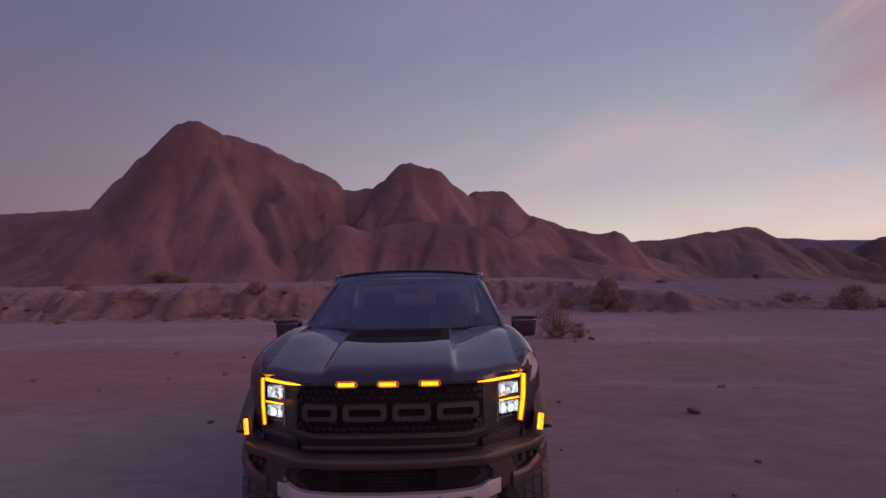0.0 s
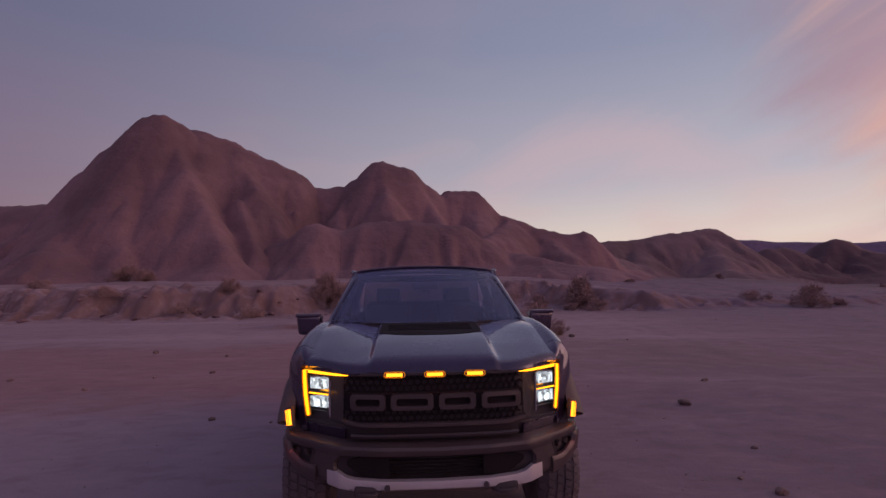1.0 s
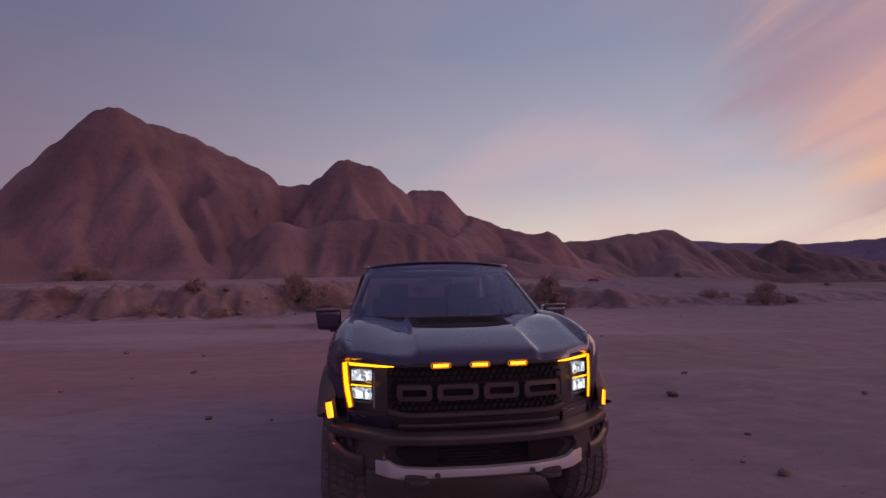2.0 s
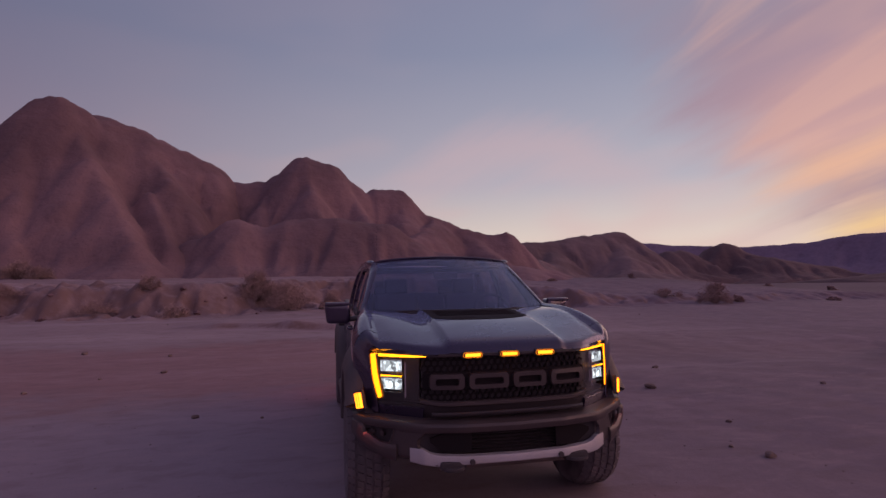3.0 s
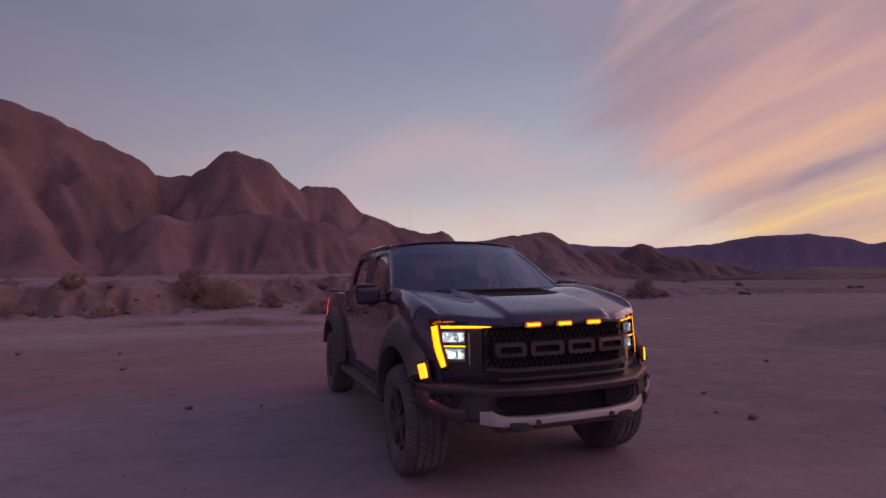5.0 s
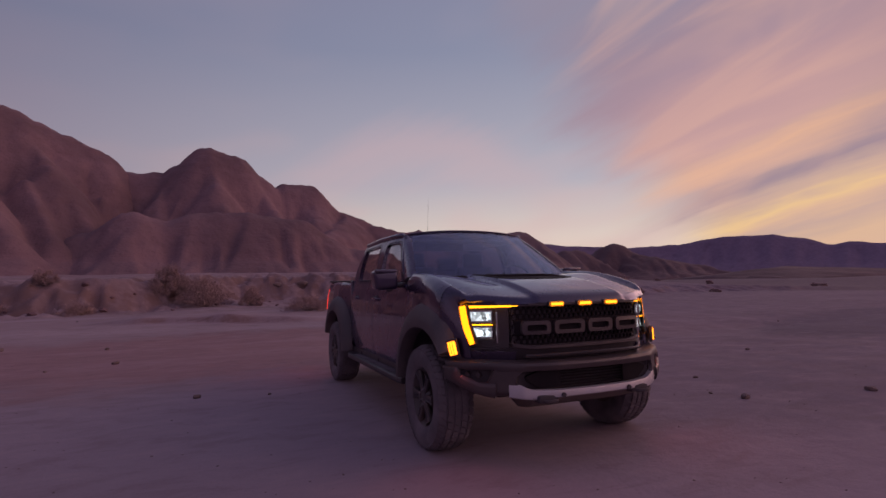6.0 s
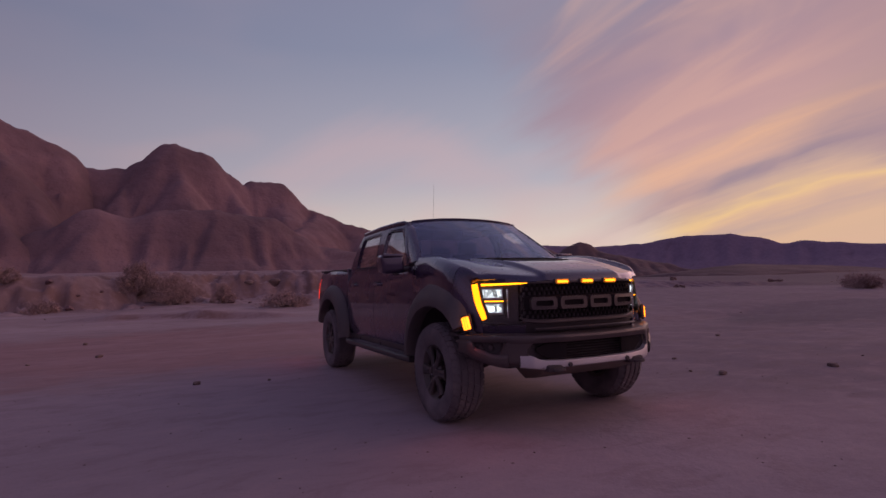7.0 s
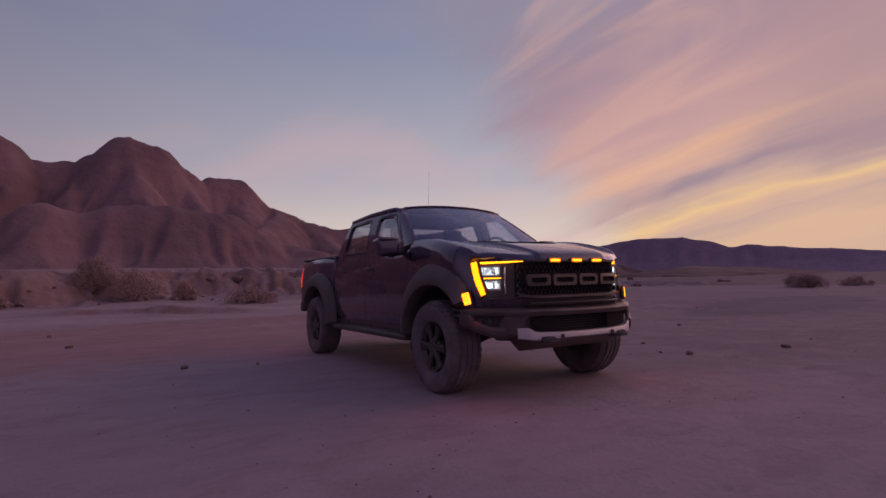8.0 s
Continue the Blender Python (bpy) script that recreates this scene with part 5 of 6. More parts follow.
# dark opening in the middle of the bumper
part("opening", rbox(-0.64, 0.64, 0.02, 0.10, 0.56, 0.77, 0.01), DARK, bumper)
for i in range(6):
    part("opening_slat", sweep([(x, bump_y(x) + 0.07, 0.625 + 0.022 * i) for x in np.linspace(-0.30, 0.30, 7)], round_rect(0.02, 0.007, 0.002, 1)), MESH, bumper)
for s in SIDES:
    rows = [[(s * x, bump_y(x) + 0.045, z) for z in np.linspace(0.618 + 0.07 * max(0, (x - 0.48) / 0.1), 0.742 - 0.035 * max(0, (x - 0.48) / 0.1), 5)] for x in np.linspace(0.30, 0.575, 9)]
    part("opening_block", shell(rows if s > 0 else rows[::-1], 0.02), MESH, bumper)
    # steel web between the opening and the fog-lamp pocket
    rows = []
    for z in np.linspace(0.764, 0.560, 16):
        x0 = curve(z, (0.560, 0.60, 0.625, 0.67, 0.70, 0.745), (0.690, 0.690, 0.612, 0.640, 0.640, 0.604))
        x1 = curve(z, (0.560, 0.600, 0.650, 0.764), (0.800, 0.860, 0.828, 0.786))
        col = []
        for k in np.linspace(0, 1, 10):
            x = x0 + (x1 - x0) * k
            col.append((s * x, bump_y(x) + 0.008 + 0.03 * max(0.0, 1 - k / 0.08) ** 2 + 0.05 * max(0.0, (0.60 - z) / 0.04) ** 2, z))
        rows.append(col)
    part("web", shell(rows if s > 0 else rows[::-1], 0.02), STEEL, bumper)
    # steel below and outside the pocket, rolled under at its foot

    def wing_top(x):
        return curve(x, (0.78, 0.815, 0.87, 0.955, 0.99, 1.005, 1.055), (0.652, 0.648, 0.650, 0.690, 0.712, 0.762, 0.766))

    def wing_foot(x):
        return curve(x, (0.78, 0.86, 0.95, 1.055), (0.558, 0.578, 0.615, 0.690))

    rows = []
    for x in np.concatenate([np.linspace(0.78, 0.985, 15), np.linspace(0.992, 1.055, 8)]):
        top, low = wing_top(x), wing_foot(x)
        rows.append([(s * x, bump_y(x) + 0.030, top), (s * x, bump_y(x) + 0.010, top - 0.004)] + [(s * x, bump_y(x) + 0.006 + 0.07 * max(0.0, k - 0.6) ** 1.6, top - 0.006 + (low - top + 0.006) * k) for k in np.linspace(0.08, 1, 9)])
    wing = part("bumper_wing", shell(rows if s > 0 else rows[::-1], 0.018), STEEL, bumper)
    rows = [[(s * x, bump_y(x) + 0.075, z) for z in np.linspace(0.63, 0.79, 4)] for x in np.linspace(0.76, 1.01, 9)]
    part("fog_pocket", shell(rows if s > 0 else rows[::-1], 0.01), DARK, wing)
    rim = [(0.800, 0.752), (0.815, 0.690), (0.835, 0.655), (0.87, 0.653), (0.955, 0.692), (0.988, 0.716), (0.996, 0.750)]
    part("pocket_rim", sweep([(s * x, bump_y(x) + 0.010, z) for x, z in rim], round_rect(0.014, 0.014, 0.005, 2), up=(0, 1, 0)), STEEL, wing)
    for x in (0.865, 0.930):
        part("fog_lamp", lathe([(-0.012, 0.0), (-0.012, 0.020), (0.008, 0.024), (0.010, 0.0)], 16, (0, 0, 0), False), BADGE, wing).matrix_local = pose(s * x, bump_y(x) + 0.060, 0.715, 0, 0, s * 50 + 90)
    # tow hook and sensor
    hook = rbox(s * 0.435 - 0.085, s * 0.435 + 0.085, bump_y(0.43) - 0.012, 0.06, 0.515, 0.572, 0.018, 2)
    part("tow_hook", hook, DARK, bumper, "black tow hook")
    part("hook_loop", sweep([(s * (0.435 + 0.055 * math.cos(a)), bump_y(0.43) - 0.035 - 0.02 * math.sin(a), 0.535) for a in np.linspace(0, math.pi, 9)], round_rect(0.022, 0.026, 0.008, 2)), DARK, bumper)
    part("sensor", turned(lathe([(-0.008, 0.0), (-0.008, 0.018), (0.012, 0.018), (0.012, 0.0)], 18, closed=False), pose(s * 0.312, bump_y(0.31) - 0.008, 0.567, 0, 0, 90)), DARK, bumper)


def plate_section(x):
    a = abs(x)
    top = lerp(a, (0, 0.30, 0.52, 0.585, 0.62, 0.70), (0.602, 0.604, 0.610, 0.625, 0.652, 0.652))
    bot = lerp(a, (0, 0.34, 0.54, 0.70), (0.548, 0.546, 0.536, 0.556))
    y = bump_y(x) + lerp(a, (0, 0.5, 0.7), (0.0, 0.0, 0.004))
    return [(x, y + 0.05, top), (x, y + 0.004, top - 0.002), (x, y, top - 0.01), (x, y, bot + 0.008), (x, y + 0.012, bot)]


loft(plate_section, np.linspace(-0.705, 0.705, 57), PLATE, "skid_strip", bumper, "pale grey painted lower bumper strip", 0.012)
skid = prism([(-0.075, 0.552), (0.02, 0.485), (0.17, 0.430), (0.36, 0.398), (0.40, 0.56)], -0.56, 0.56, 0.012, "x")
for v in skid.verts:
    v.co.x *= 1 - 0.26 * max(0.0, (0.552 - v.co.z) / 0.18)
part("skid_plate", skid, SKID, bumper, "dusty brown skid plate")
for s in SIDES:
    part("valance", prism([(0.12, 0.575), (0.17, 0.53), (0.34, 0.52), (0.40, 0.60)], s * 0.545, s * 0.72, 0.02, "x"), DARK, bumper)

# ---- wheels ----


def tyre_profile():
    return [(-0.118, 0.232), (-0.140, 0.262), (-0.158, 0.315), (-0.160, 0.365), (-0.150, 0.408), (-0.128, 0.431), (-0.06, 0.437), (0.06, 0.437), (0.128, 0.431), (0.150, 0.408), (0.160, 0.365), (0.158, 0.315), (0.140, 0.262), (0.118, 0.232)]


def tread_blocks():
    bm = bmesh.new()
    rows_ = ((-0.128, 0.052, 0.0), (-0.062, 0.046, 0.5), (0.0, 0.042, 0.0), (0.062, 0.046, 0.5), (0.128, 0.052, 0.0))
    n = 44
    for x, w, off in rows_:
        for i in range(n):
            a = 2 * math.pi * (i + off) / n
            half = 0.37 * 2 * math.pi / n
            edge = abs(x) > 0.1
            vs = []
            for r in (0.428, 0.449 if not edge else 0.446):
                for da, dx in ((-half, -w / 2), (half, -w / 2), (half, w / 2), (-half, w / 2)):
                    rr = r - (0.028 if edge and dx * x > 0 else 0.0)
                    aa = a + da + (0.02 if dx > 0 else -0.02)
                    vs.append(bm.verts.new((x + dx, rr * math.cos(aa), rr * math.sin(aa))))
            bm.faces.new(vs[4:])
            for j in range(4):
                bm.faces.new((vs[j], vs[(j + 1) % 4], vs[4 + (j + 1) % 4], vs[4 + j]))
    return bm


def wheel(s, axle):
    hub = part("wheel", turned(lathe([(-0.12, 0.10), (0.10, 0.10), (0.128, 0.075), (0.132, 0.0), (-0.12, 0.0)], 24), pose(0, 0, 0, 0, 0, 0 if s > 0 else 180)), RIM, truck, "black alloy wheel with a dusty all-terrain tyre")
    hub.location = Vector((s * 0.94, axle, HUB_Z)) - truck.location
    flip = pose(0, 0, 0, 0, 0, 0 if s > 0 else 180)
    part("tyre", lathe(tyre_profile(), 64), RUBBER, hub, "dusty black off-road tyre")
    tagged(part("tread", tread_blocks(), RUBBER, hub), kind="stuff")
    part("rim", turned(lathe([(-0.11, 0.200), (0.09, 0.205), (0.112, 0.225), (0.128, 0.236), (0.136, 0.246), (0.120, 0.250), (-0.11, 0.232)], 48), flip), RIM, hub)
    part("barrel", turned(lathe([(-0.10, 0.205), (-0.02, 0.195), (-0.02, 0.05), (-0.04, 0.05), (-0.06, 0.2)], 32), flip), DARK, hub)
    for k in range(6):
        a = 2 * math.pi * k / 6
        spoke = sweep([(0.112, r * math.cos(a), r * math.sin(a)) for r in (0.060, 0.10, 0.15, 0.19, 0.230)], round_rect(0.070, 0.046, 0.014, 2), up=(1, 0, 0), scale=[1.0, 0.92, 0.95, 1.15, 1.5])
        groove = sweep([(0.136, r * math.cos(a), r * math.sin(a)) for r in (0.12, 0.17, 0.215)], round_rect(0.024, 0.010, 0.004, 1), up=(1, 0, 0), scale=[0.6, 1.0, 1.6])
        part("spoke", turned(spoke, flip), RIM, hub)
        part("groove", turned(groove, flip), DARK, hub)
        a = 2 * math.pi * (k + 0.5) / 6
        part("lug_nut", turned(lathe([(0.118, 0.0), (0.118, 0.010), (0.142, 0.009), (0.144, 0.0)], 6, (0, 0.062 * math.cos(a), 0.062 * math.sin(a)), False), flip), CHROME, hub)
    return hub


for s in SIDES:
    for axle in (FRONT_AXLE, REAR_AXLE):
        wheel(s, axle)

# ---- underbody ----
for s in SIDES:
    part("frame_rail", rbox(s * 0.42 - 0.05, s * 0.42 + 0.05, 0.25, 5.70, 0.50, 0.64, 0.015), DARK, truck)
part("floor_pan", rbox(-0.90, 0.90, 1.45, 4.0, 0.58, 0.62, 0.01), DARK, truck)
part("firewall", rbox(-0.88, 0.88, 1.44, 1.50, 0.58, 1.42, 0.01), DARK, truck)
part("engine_tray", rbox(-0.52, 0.52, 0.20, 1.45, 0.62, 1.18, 0.02), DARK, truck)
part("rear_axle", turned(lathe([(-0.80, 0.0), (-0.80, 0.05), (-0.2, 0.06), (-0.14, 0.15), (0.14, 0.15), (0.2, 0.06), (0.80, 0.05), (0.80, 0.0)], 20, closed=False), pose(0, REAR_AXLE, HUB_Z)), DARK, truck)
for s in SIDES:
    part("control_arm", sweep([(s * 0.40, FRONT_AXLE, 0.52), (s * 0.82, FRONT_AXLE, 0.40)], round_rect(0.14, 0.06, 0.02, 2)), DARK, truck)

# ---- cabin ----
part("dashboard", rbox(-0.84, 0.84, 1.46, 1.74, 1.05, 1.465, 0.05, 3), SEAT, truck)
part("headliner", rbox(-0.70, 0.70, 2.24, 3.56, 1.905, 1.940, 0.012), SEAT, truck)
wheel_ring = [(-0.0 + 0.19 * math.cos(a), 0, 0.19 * math.sin(a)) for a in np.linspace(0, 2 * math.pi, 28, endpoint=False)]
part("steering_wheel", turned(sweep(wheel_ring, round_rect(0.03, 0.03, 0.012, 2), up=(0, 1, 0), closed=True), pose(0.46, 1.80, 1.455, -25)), SEAT, truck)


def seat(x, y, width, name):
    sq = part(name, rbox(x - width / 2, x + width / 2, y - 0.50, y + 0.06, 0.92, 1.08, 0.05, 3), SEAT, truck, "black leather seat")
    b = turned(rbox(-width / 2, width / 2, -0.07, 0.07, 0.0, 0.60, 0.05, 3), pose(x, y, 1.05, -12))
    part("backrest", b, SEAT, sq)
    return sq


for x in (-0.42, 0.42):
    sq = seat(x, 2.72, 0.52, "front_seat")
    part("headrest", turned(rbox(x - 0.14, x + 0.14, -0.05, 0.05, -0.09, 0.10, 0.04, 3), pose(0, 2.88, 1.72, -8)), SEAT, sq)
bench = seat(0.0, 3.72, 1.42, "rear_bench")
for x in (-0.45, 0.45):
    part("headrest", turned(rbox(x - 0.16, x + 0.16, -0.04, 0.04, -0.09, 0.11, 0.03, 3), pose(0, 3.80, 1.70, -8)), SEAT, bench)
part("rear_view_mirror", rbox(-0.13, 0.13, 1.985, 2.015, 1.80, 1.875, 0.012), TRIM, truck)

# whip aerial on the cowl
aerial = part("aerial", sweep([(-0.84, 1.40, 1.42), (-0.825, 1.40, 1.60), (-0.80, 1.39, 1.95), (-0.785, 1.385, 2.29)], round_rect(0.0035, 0.0035, 0.0012, 2), up=(0, 1, 0), scale=[1.2, 0.7, 0.55, 0.4]), DARK, truck)
part("aerial_base", rbox(-0.865, -0.815, 1.375, 1.425, 1.405, 1.435, 0.01), DARK, aerial)

# ---------- scrub and stones ----------
TWIG = make_plain("dry_twig", (0.20, 0.135, 0.115), 0.9, 0, 0.2, 12)


def make_leaf():
    m, n, b = surface("dry_scrub_leaf", 0.9)
    r = n.add("ShaderNodeNewGeometry").outputs["Random Per Island"]
    col = n.mix(r, (0.265, 0.178, 0.172, 1), (0.400, 0.280, 0.275, 1))
    n.put(b.inputs["Base Color"], n.mix(n.smooth(n.noise(place(n), 3.0, 3), 0.35, 0.65), col, (0.345, 0.238, 0.232, 1)))
    return m


def make_stone():
    m, n, b = surface("dark_stone", 0.9)
    p = place(n)
    r = n.add("ShaderNodeObjectInfo").outputs["Random"]
    col = n.mix(r, (0.11, 0.078, 0.075, 1), (0.25, 0.178, 0.165, 1))
    fine = n.noise(p, 40.0, 5)
    n.put(b.inputs["Base Color"], n.mix(n.math("MULTIPLY", n.smooth(fine, 0.5, 0.7), 0.5), col, (0.25, 0.19, 0.17, 1)))
    bump(n, b, fine, 0.5, 0.01)
    return m


LEAF, STONE = make_leaf(), make_stone()
rng = np.random.default_rng(11)


def foot(x, y):
    return float(ground_height(x, y))


def twig_mesh(radius, height, count, rand):
    """Thin stems that fan out from the root."""
    verts, faces = [], []
    for _ in range(count):
        a, lean_ = rand.uniform(0, 2 * math.pi), rand.uniform(0.05, 1.0) ** 0.7
        reach, top = radius * lean_ * rand.uniform(0.7, 1.08), height * math.sqrt(max(0.05, 1 - 0.75 * lean_ ** 2)) * rand.uniform(0.65, 1.1)
        bend = rand.uniform(-0.5, 0.5)
        prev = None
        for i in range(5):
            t = i / 4
            ang = a + bend * t + rand.uniform(-0.12, 0.12)
            r = 0.05 * radius + reach * t ** 0.8
            c = np.array((r * math.cos(ang), r * math.sin(ang), top * t ** 1.15))
            w = 0.012 * (1.15 - t) * (0.6 + 0.4 * height)
            base = len(verts)
            for k in range(3):
                b = 2 * math.pi * k / 3
                verts.append(tuple(c + w * np.array((math.cos(b), math.sin(b), 0))))
            if prev is not None:
                for k in range(3):
                    faces.append((prev + k, prev + (k + 1) % 3, base + (k + 1) % 3, base + k))
            prev = base
    return verts, faces


def leaf_mesh(radius, height, count, size, rand):
    """Small leaves in clumps on an uneven dome, with gaps between the clumps."""
    clumps = []
    for _ in range(max(9, int(count / 60))):
        a, h = rand.uniform(0, 2 * math.pi), rand.uniform(0.0, 1.0)
        rr = math.sqrt(max(0.0, 1 - h ** 1.7)) * rand.uniform(0.45, 1.02)
        clumps.append((radius * rr * math.cos(a), radius * rr * math.sin(a), height * (0.10 + 0.88 * h) * rand.uniform(0.8, 1.08), rand.uniform(0.13, 0.30) * radius))
    verts, faces = [], []
    for _ in range(count):
        cx, cy, cz, spread_ = clumps[rand.integers(len(clumps))]
        d = rand.normal(0, 1, 3) * spread_ * 0.55
        c = np.array((cx, cy, max(0.03, cz + 0.8 * d[2]))) + np.array((d[0], d[1], 0))
        n1, n2 = rand.normal(0, 1, 3) + np.array((cx, cy, cz)) * (0.9 / radius), rand.normal(0, 1, 3)
        n1 /= np.linalg.norm(n1)
        n2 -= n1 * n1.dot(n2)
        n2 /= np.linalg.norm(n2)
        k = size * rand.uniform(0.7, 1.7)
        base = len(verts)
        verts += [tuple(c - n1 * k), tuple(c + n2 * k * 0.16), tuple(c + n1 * k), tuple(c - n2 * k * 0.16)]
        faces.append((base, base + 1, base + 2, base + 3))
    return verts, faces


def raw(name, verts, faces, material, parent):
    me = bpy.data.meshes.new(name)
    me.from_pydata(verts, [], faces)
    me.materials.append(material)
    ob = new(name, me)
    ob.parent = parent
    return ob


def bush(x, y, radius, height, leaves, label, seed, size=0.05, stems=70, sink=0.03):
    rand = np.random.default_rng(seed)
    root = tagged(new("desert_bush"), label, "bush", "scrub on the flat")
    root.location = (x, y, foot(x, y) - sink)
    raw("brushwood", *twig_mesh(radius, height, stems, rand), TWIG, root)
    raw("foliage", *leaf_mesh(radius, height, int(leaves * 2.6), size * 1.15, rand), LEAF, root)
    return root


bush(4.25, 14.9, 0.80, 1.15, 900, "leggy dry bush with bare twigs on the flat", 1, 0.035, 130)
bush(4.95, 14.6, 0.42, 0.50, 350, "low dry bush beside a taller one", 2, 0.03, 60)
bush(-5.3, 29.8, 1.15, 1.75, 2600, "round dense tan bush at the foot of the bank", 3, 0.055, 60)
bush(-3.5, 29.1, 1.35, 1.55, 2800, "broad round tan bush at the foot of the bank", 4, 0.055, 60)
bush(-1.0, 29.7, 0.70, 0.95, 1100, "small round tan bush by the bank", 5, 0.05, 40)
bush(1.1, 21.9, 1.15, 0.62, 1500, "low spreading tan bush on the flat", 6, 0.045, 70)
bush(2.0, 22.6, 0.7, 0.45, 700, "low spreading tan bush on the flat", 7, 0.045, 50)
bush(-10.6, 27.9, 0.62, 0.85, 1100, "round brown bush on the bank's crest", 8, 0.05, 50)
bush(-12.6, 26.2, 1.0, 0.55, 800, "low brown scrub on the bank", 9, 0.045, 50)
bush(-8.6, 25.4, 0.9, 0.5, 700, "low brown scrub on the bank", 10, 0.045, 50)
bush(10.4, 29.2, 1.05, 1.9, 2000, "large dark bush before the foothill", 12, 0.07, 80)
bush(8.0, 29.6, 0.55, 0.9, 800, "dark bush before the foothill", 13, 0.06, 60)
bush(10.6, 26.4, 0.75, 0.62, 900, "small dark bush on the open flat", 14, 0.045, 50)
bush(9.2, 26.9, 0.5, 0.4, 500, "small dark bush on the open flat", 15, 0.045, 40)
bush(22.6, 25.4, 1.0, 1.25, 1700, "broad brown bush on the open flat", 16, 0.055, 70)
bush(24.4, 25.6, 0.5, 0.42, 500, "low brown bush on the open flat", 17, 0.05, 50)
bush(20.6, 27.5, 0.9, 0.5, 700, "low brown bush on the open flat", 18, 0.05, 50)
bush(37.6, 15.4, 1.10, 0.85, 1300, "round dark bush far out on the plain", 19, 0.06, 50)
bush(39.6, 17.0, 1.4, 0.9, 1200, "low dark bush far out on the plain", 20, 0.06, 50)
bush(45.0, 15.5, 1.1, 0.7, 900, "low dark bush far out on the plain", 21, 0.06, 40)
bush(33.0, 26.5, 0.4, 0.34, 300, "dark bush far out on the plain", 22, 0.06, 40)
bush(-26.6, 47.6, 1.5, 1.5, 1600, "dark bush below the tall hill", 23, 0.08, 50)
bush(-24.6, 47.0, 1.2, 1.0, 1200, "dark bush below the tall hill", 24, 0.08, 50)
bush(-22.8, 30.5, 0.8, 0.55, 700, "low brown scrub on the bank", 25, 0.05, 40)
bush(-17.5, 27.8, 0.9, 0.5, 700, "low brown scrub on the bank", 26, 0.05, 40)
for i in range(8):
    bx, by = rng.uniform(14, 60), rng.uniform(28, 60)
    bush(bx, by, rng.uniform(0.35, 0.7), rng.uniform(0.25, 0.5), 300, "low scattered scrub on the far flat", 40 + i, 0.07, 30)


def stone_mesh(seed, rough_=0.25):
    rand = np.random.default_rng(seed)
    bm = bmesh.new()
    bmesh.ops.create_icosphere(bm, subdivisions=2, radius=0.5)
    cuts = [(Vector(rand.normal(0, 1, 3)).normalized(), rand.uniform(0.28, 0.42)) for _ in range(7)]
    for v in bm.verts:
        for nrm, lim in cuts:
            over = v.co.dot(nrm) - lim
            if over > 0:
                v.co -= nrm * over
        v.co *= 1 + rough_ * noise.noise(v.co * 3 + Vector((seed, 0, 0)))
        v.co.z *= 0.62
    me = bpy.data.meshes.new("stone")
    bm.to_mesh(me)
    bm.free()
    me.materials.append(STONE)
    return me


STONES = [stone_mesh(k) for k in range(5)]


def stone(x, y, size, k, turn):
    ob = tagged(new("stone", STONES[k % 5]), "dark angular stone lying on pale silt", "stone", "scattered stones")
    ob.matrix_basis = pose(x, y, foot(x, y) + size * 0.16, 0, 0, turn) @ Matrix.Diagonal((size, size * 0.8, size, 1))
    return ob


for k, (x, y, size) in enumerate(((3.95, 4.35, 0.21), (3.01, 0.97, 0.13), (4.76, 0.61, 0.15), (5.46, 6.45, 0.14), (-2.97, 4.3, 0.12), (-8.5, 8.2, 0.15),
                                  (5.2, 14.0, 0.22), (4.6, 13.6, 0.18), (-5.2, 11.5, 0.14), (-6.3, 7.0, 0.12), (-4.6, 8.8, 0.16), (2.2, 5.2, 0.09), (3.6, 2.2, 0.08), (6.9, 3.9, 0.12), (-7.6, 12.6, 0.2), (2.66, 34.3, 1.0), (0.9, 34.0, 0.6))):
    stone(x, y, size, k, 57 * k)
for k in range(22):
    a, r = rng.uniform(-1.9, 1.3), rng.uniform(3.5, 26) ** 1.0
    x, y = r * math.sin(a) - 0.5, r * math.cos(a) - 1.0
    if abs(x) < 1.5 and -0.6 < y < 6.2:
        continue
    stone(x, y, float(rng.uniform(0.025, 0.055) * (1 + r / 18)), k, float(rng.uniform(0, 360)))


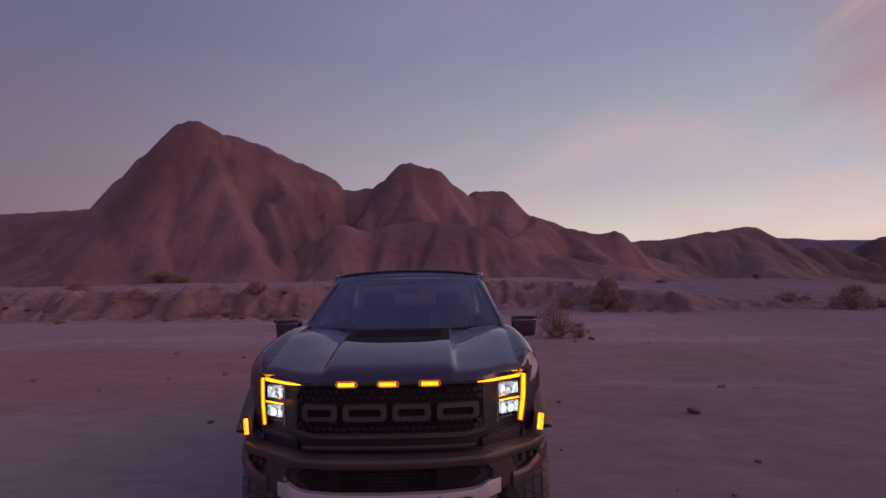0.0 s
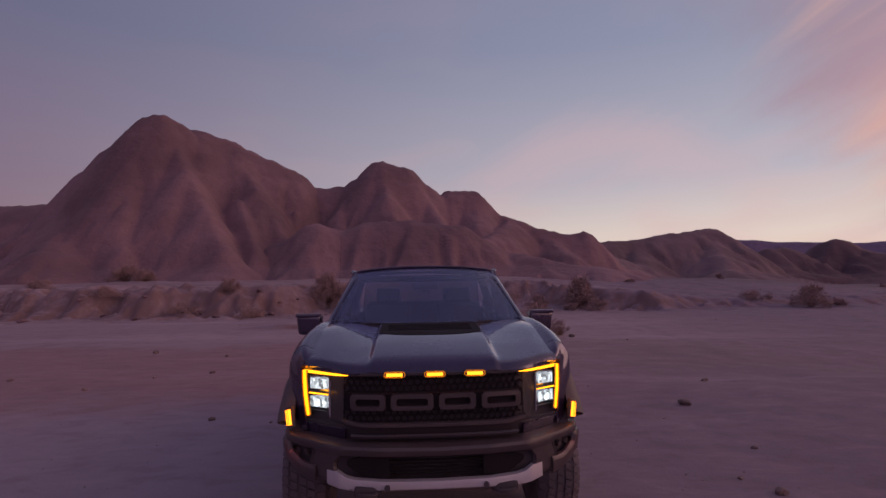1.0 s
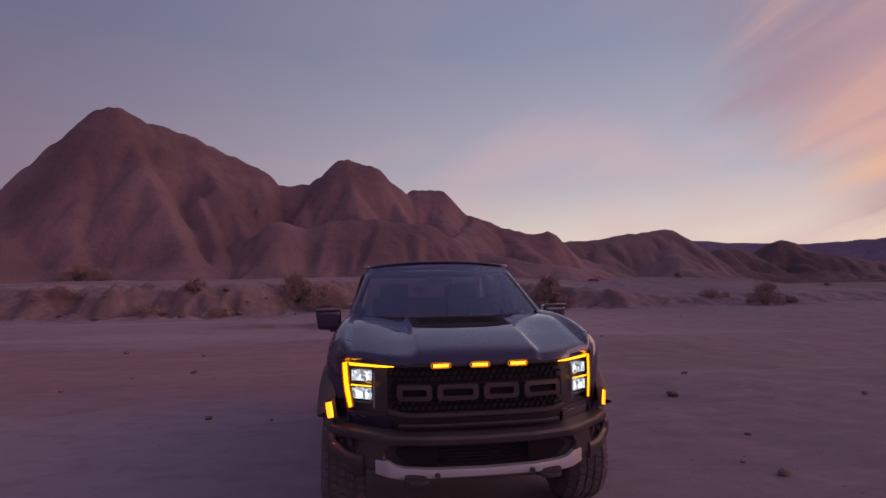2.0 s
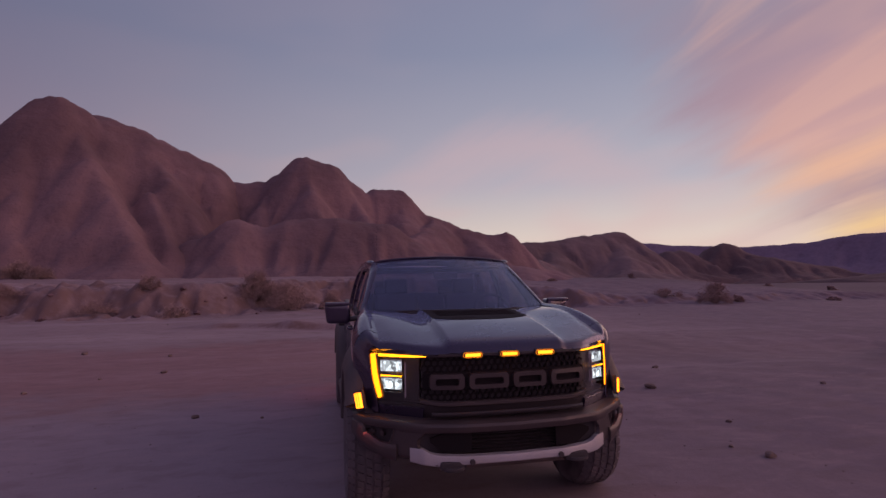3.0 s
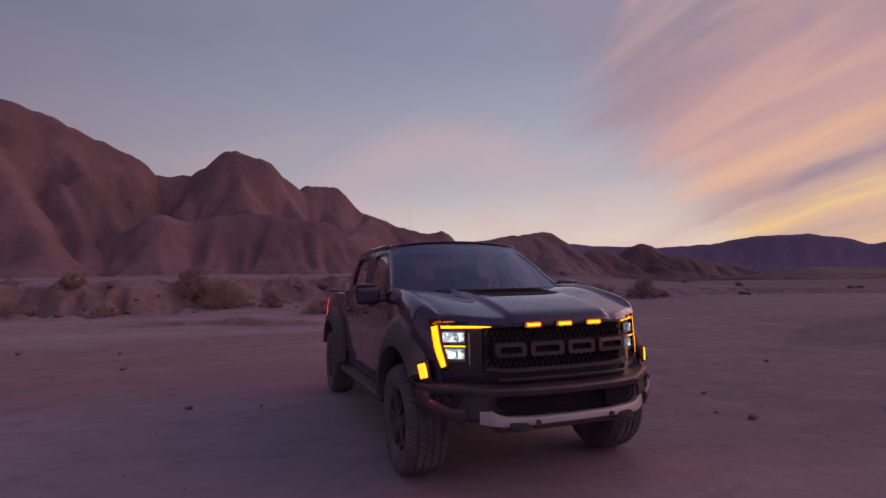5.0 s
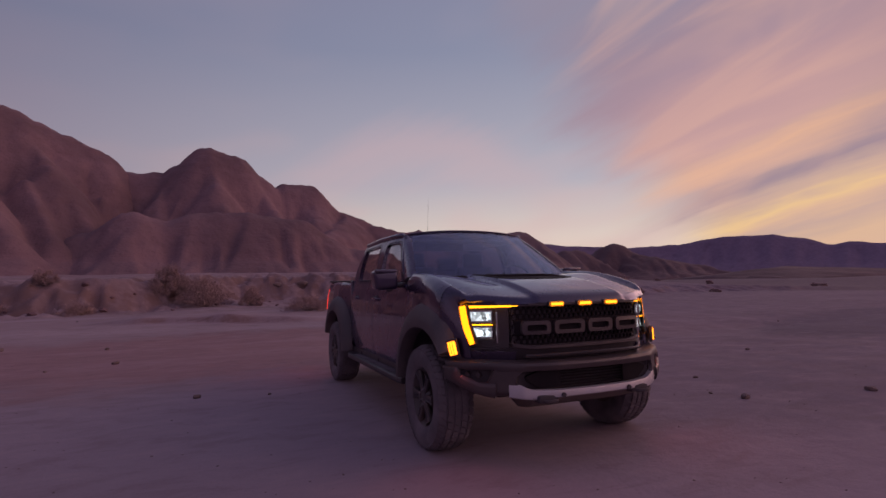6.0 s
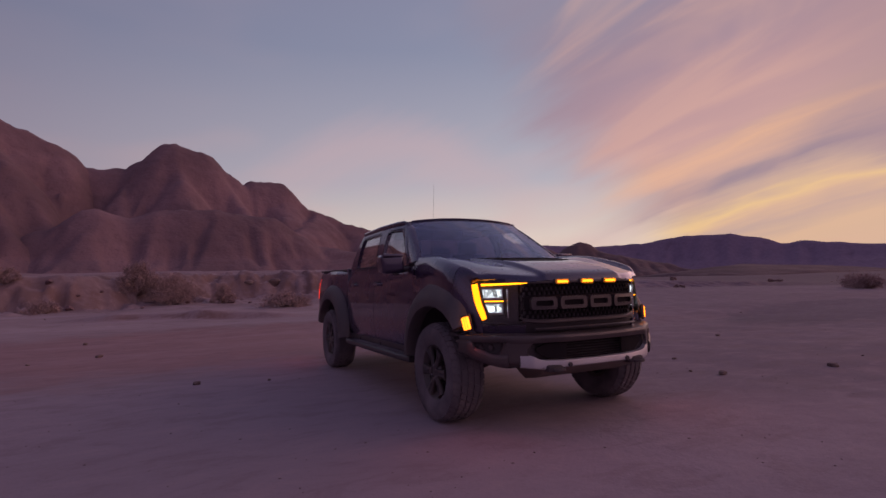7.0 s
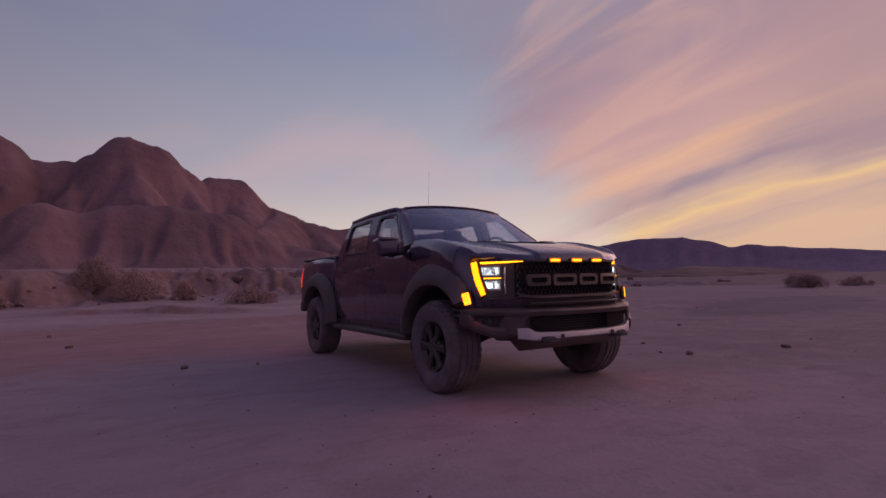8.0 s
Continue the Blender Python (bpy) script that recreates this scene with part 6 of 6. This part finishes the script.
CLOD = [stone_mesh(20 + k, 0.4) for k in range(4)]
for me in CLOD:
    me.name = "clay_boulder"
    me.materials.clear()
    me.materials.append(CLAY)
for k in range(30):
    x = float(rng.uniform(-27, 3))
    y = 25.0 + (5.0 * max(0.0, (-x - 14) / 26)) + 7.0 * min(1.0, max(0.0, (x + 9) / 9)) * 0.8 + float(rng.normal(0.6, 1.1))
    size = float(rng.uniform(0.20, 0.6))
    ob = tagged(new("clay_boulder", CLOD[k % 4]), "crumbling reddish clay boulder slumped from the bank", "boulder", "boulders along the bank")
    ob.matrix_basis = pose(x, y, foot(x, y) + size * 0.14, float(rng.uniform(-15, 15)), float(rng.uniform(-15, 15)), 71 * k) @ Matrix.Diagonal((size, size * 0.75, size * 0.9, 1))


def pebbles(count, seed):
    """Loose grit over the flat, joined into one sheet of small stones."""
    rand = np.random.default_rng(seed)
    r = 1.5 + 24 * rand.random(count) ** 1.3
    a = rand.uniform(-2.2, 1.6, count)
    x, y = r * np.sin(a) - 1.0, r * np.cos(a) - 2.0
    keep = ~((np.abs(x) < 1.2) & (y > -0.3) & (y < 5.9))
    x, y = x[keep], y[keep]
    z = ground_height(x, y)
    octa = np.array(((1, 0, 0), (0, 1, 0), (-1, 0, 0), (0, -1, 0), (0.2, 0.1, 0.6), (0, 0, -0.5)))
    tri = ((0, 1, 4), (1, 2, 4), (2, 3, 4), (3, 0, 4), (1, 0, 5), (2, 1, 5), (3, 2, 5), (0, 3, 5))
    verts, faces = [], []
    for i in range(len(x)):
        s_ = rand.uniform(0.004, 0.011) * (1 + r[i] * 0.02)
        t = rand.uniform(0, 6.28)
        c, sn = math.cos(t), math.sin(t)
        base = len(verts)
        q = octa * rand.uniform(0.6, 1.3, (6, 3)) * s_
        for vx, vy, vz in q:
            verts.append((x[i] + c * vx - sn * vy, y[i] + sn * vx + c * vy, z[i] + vz))
        faces += [tuple(base + k for k in f) for f in tri]
    ob = raw("gravel", verts, faces, STONE, None)
    return tagged(ob, "fine dark gravel strewn over the silt", "gravel", kind="stuff")


pebbles(800, 5)
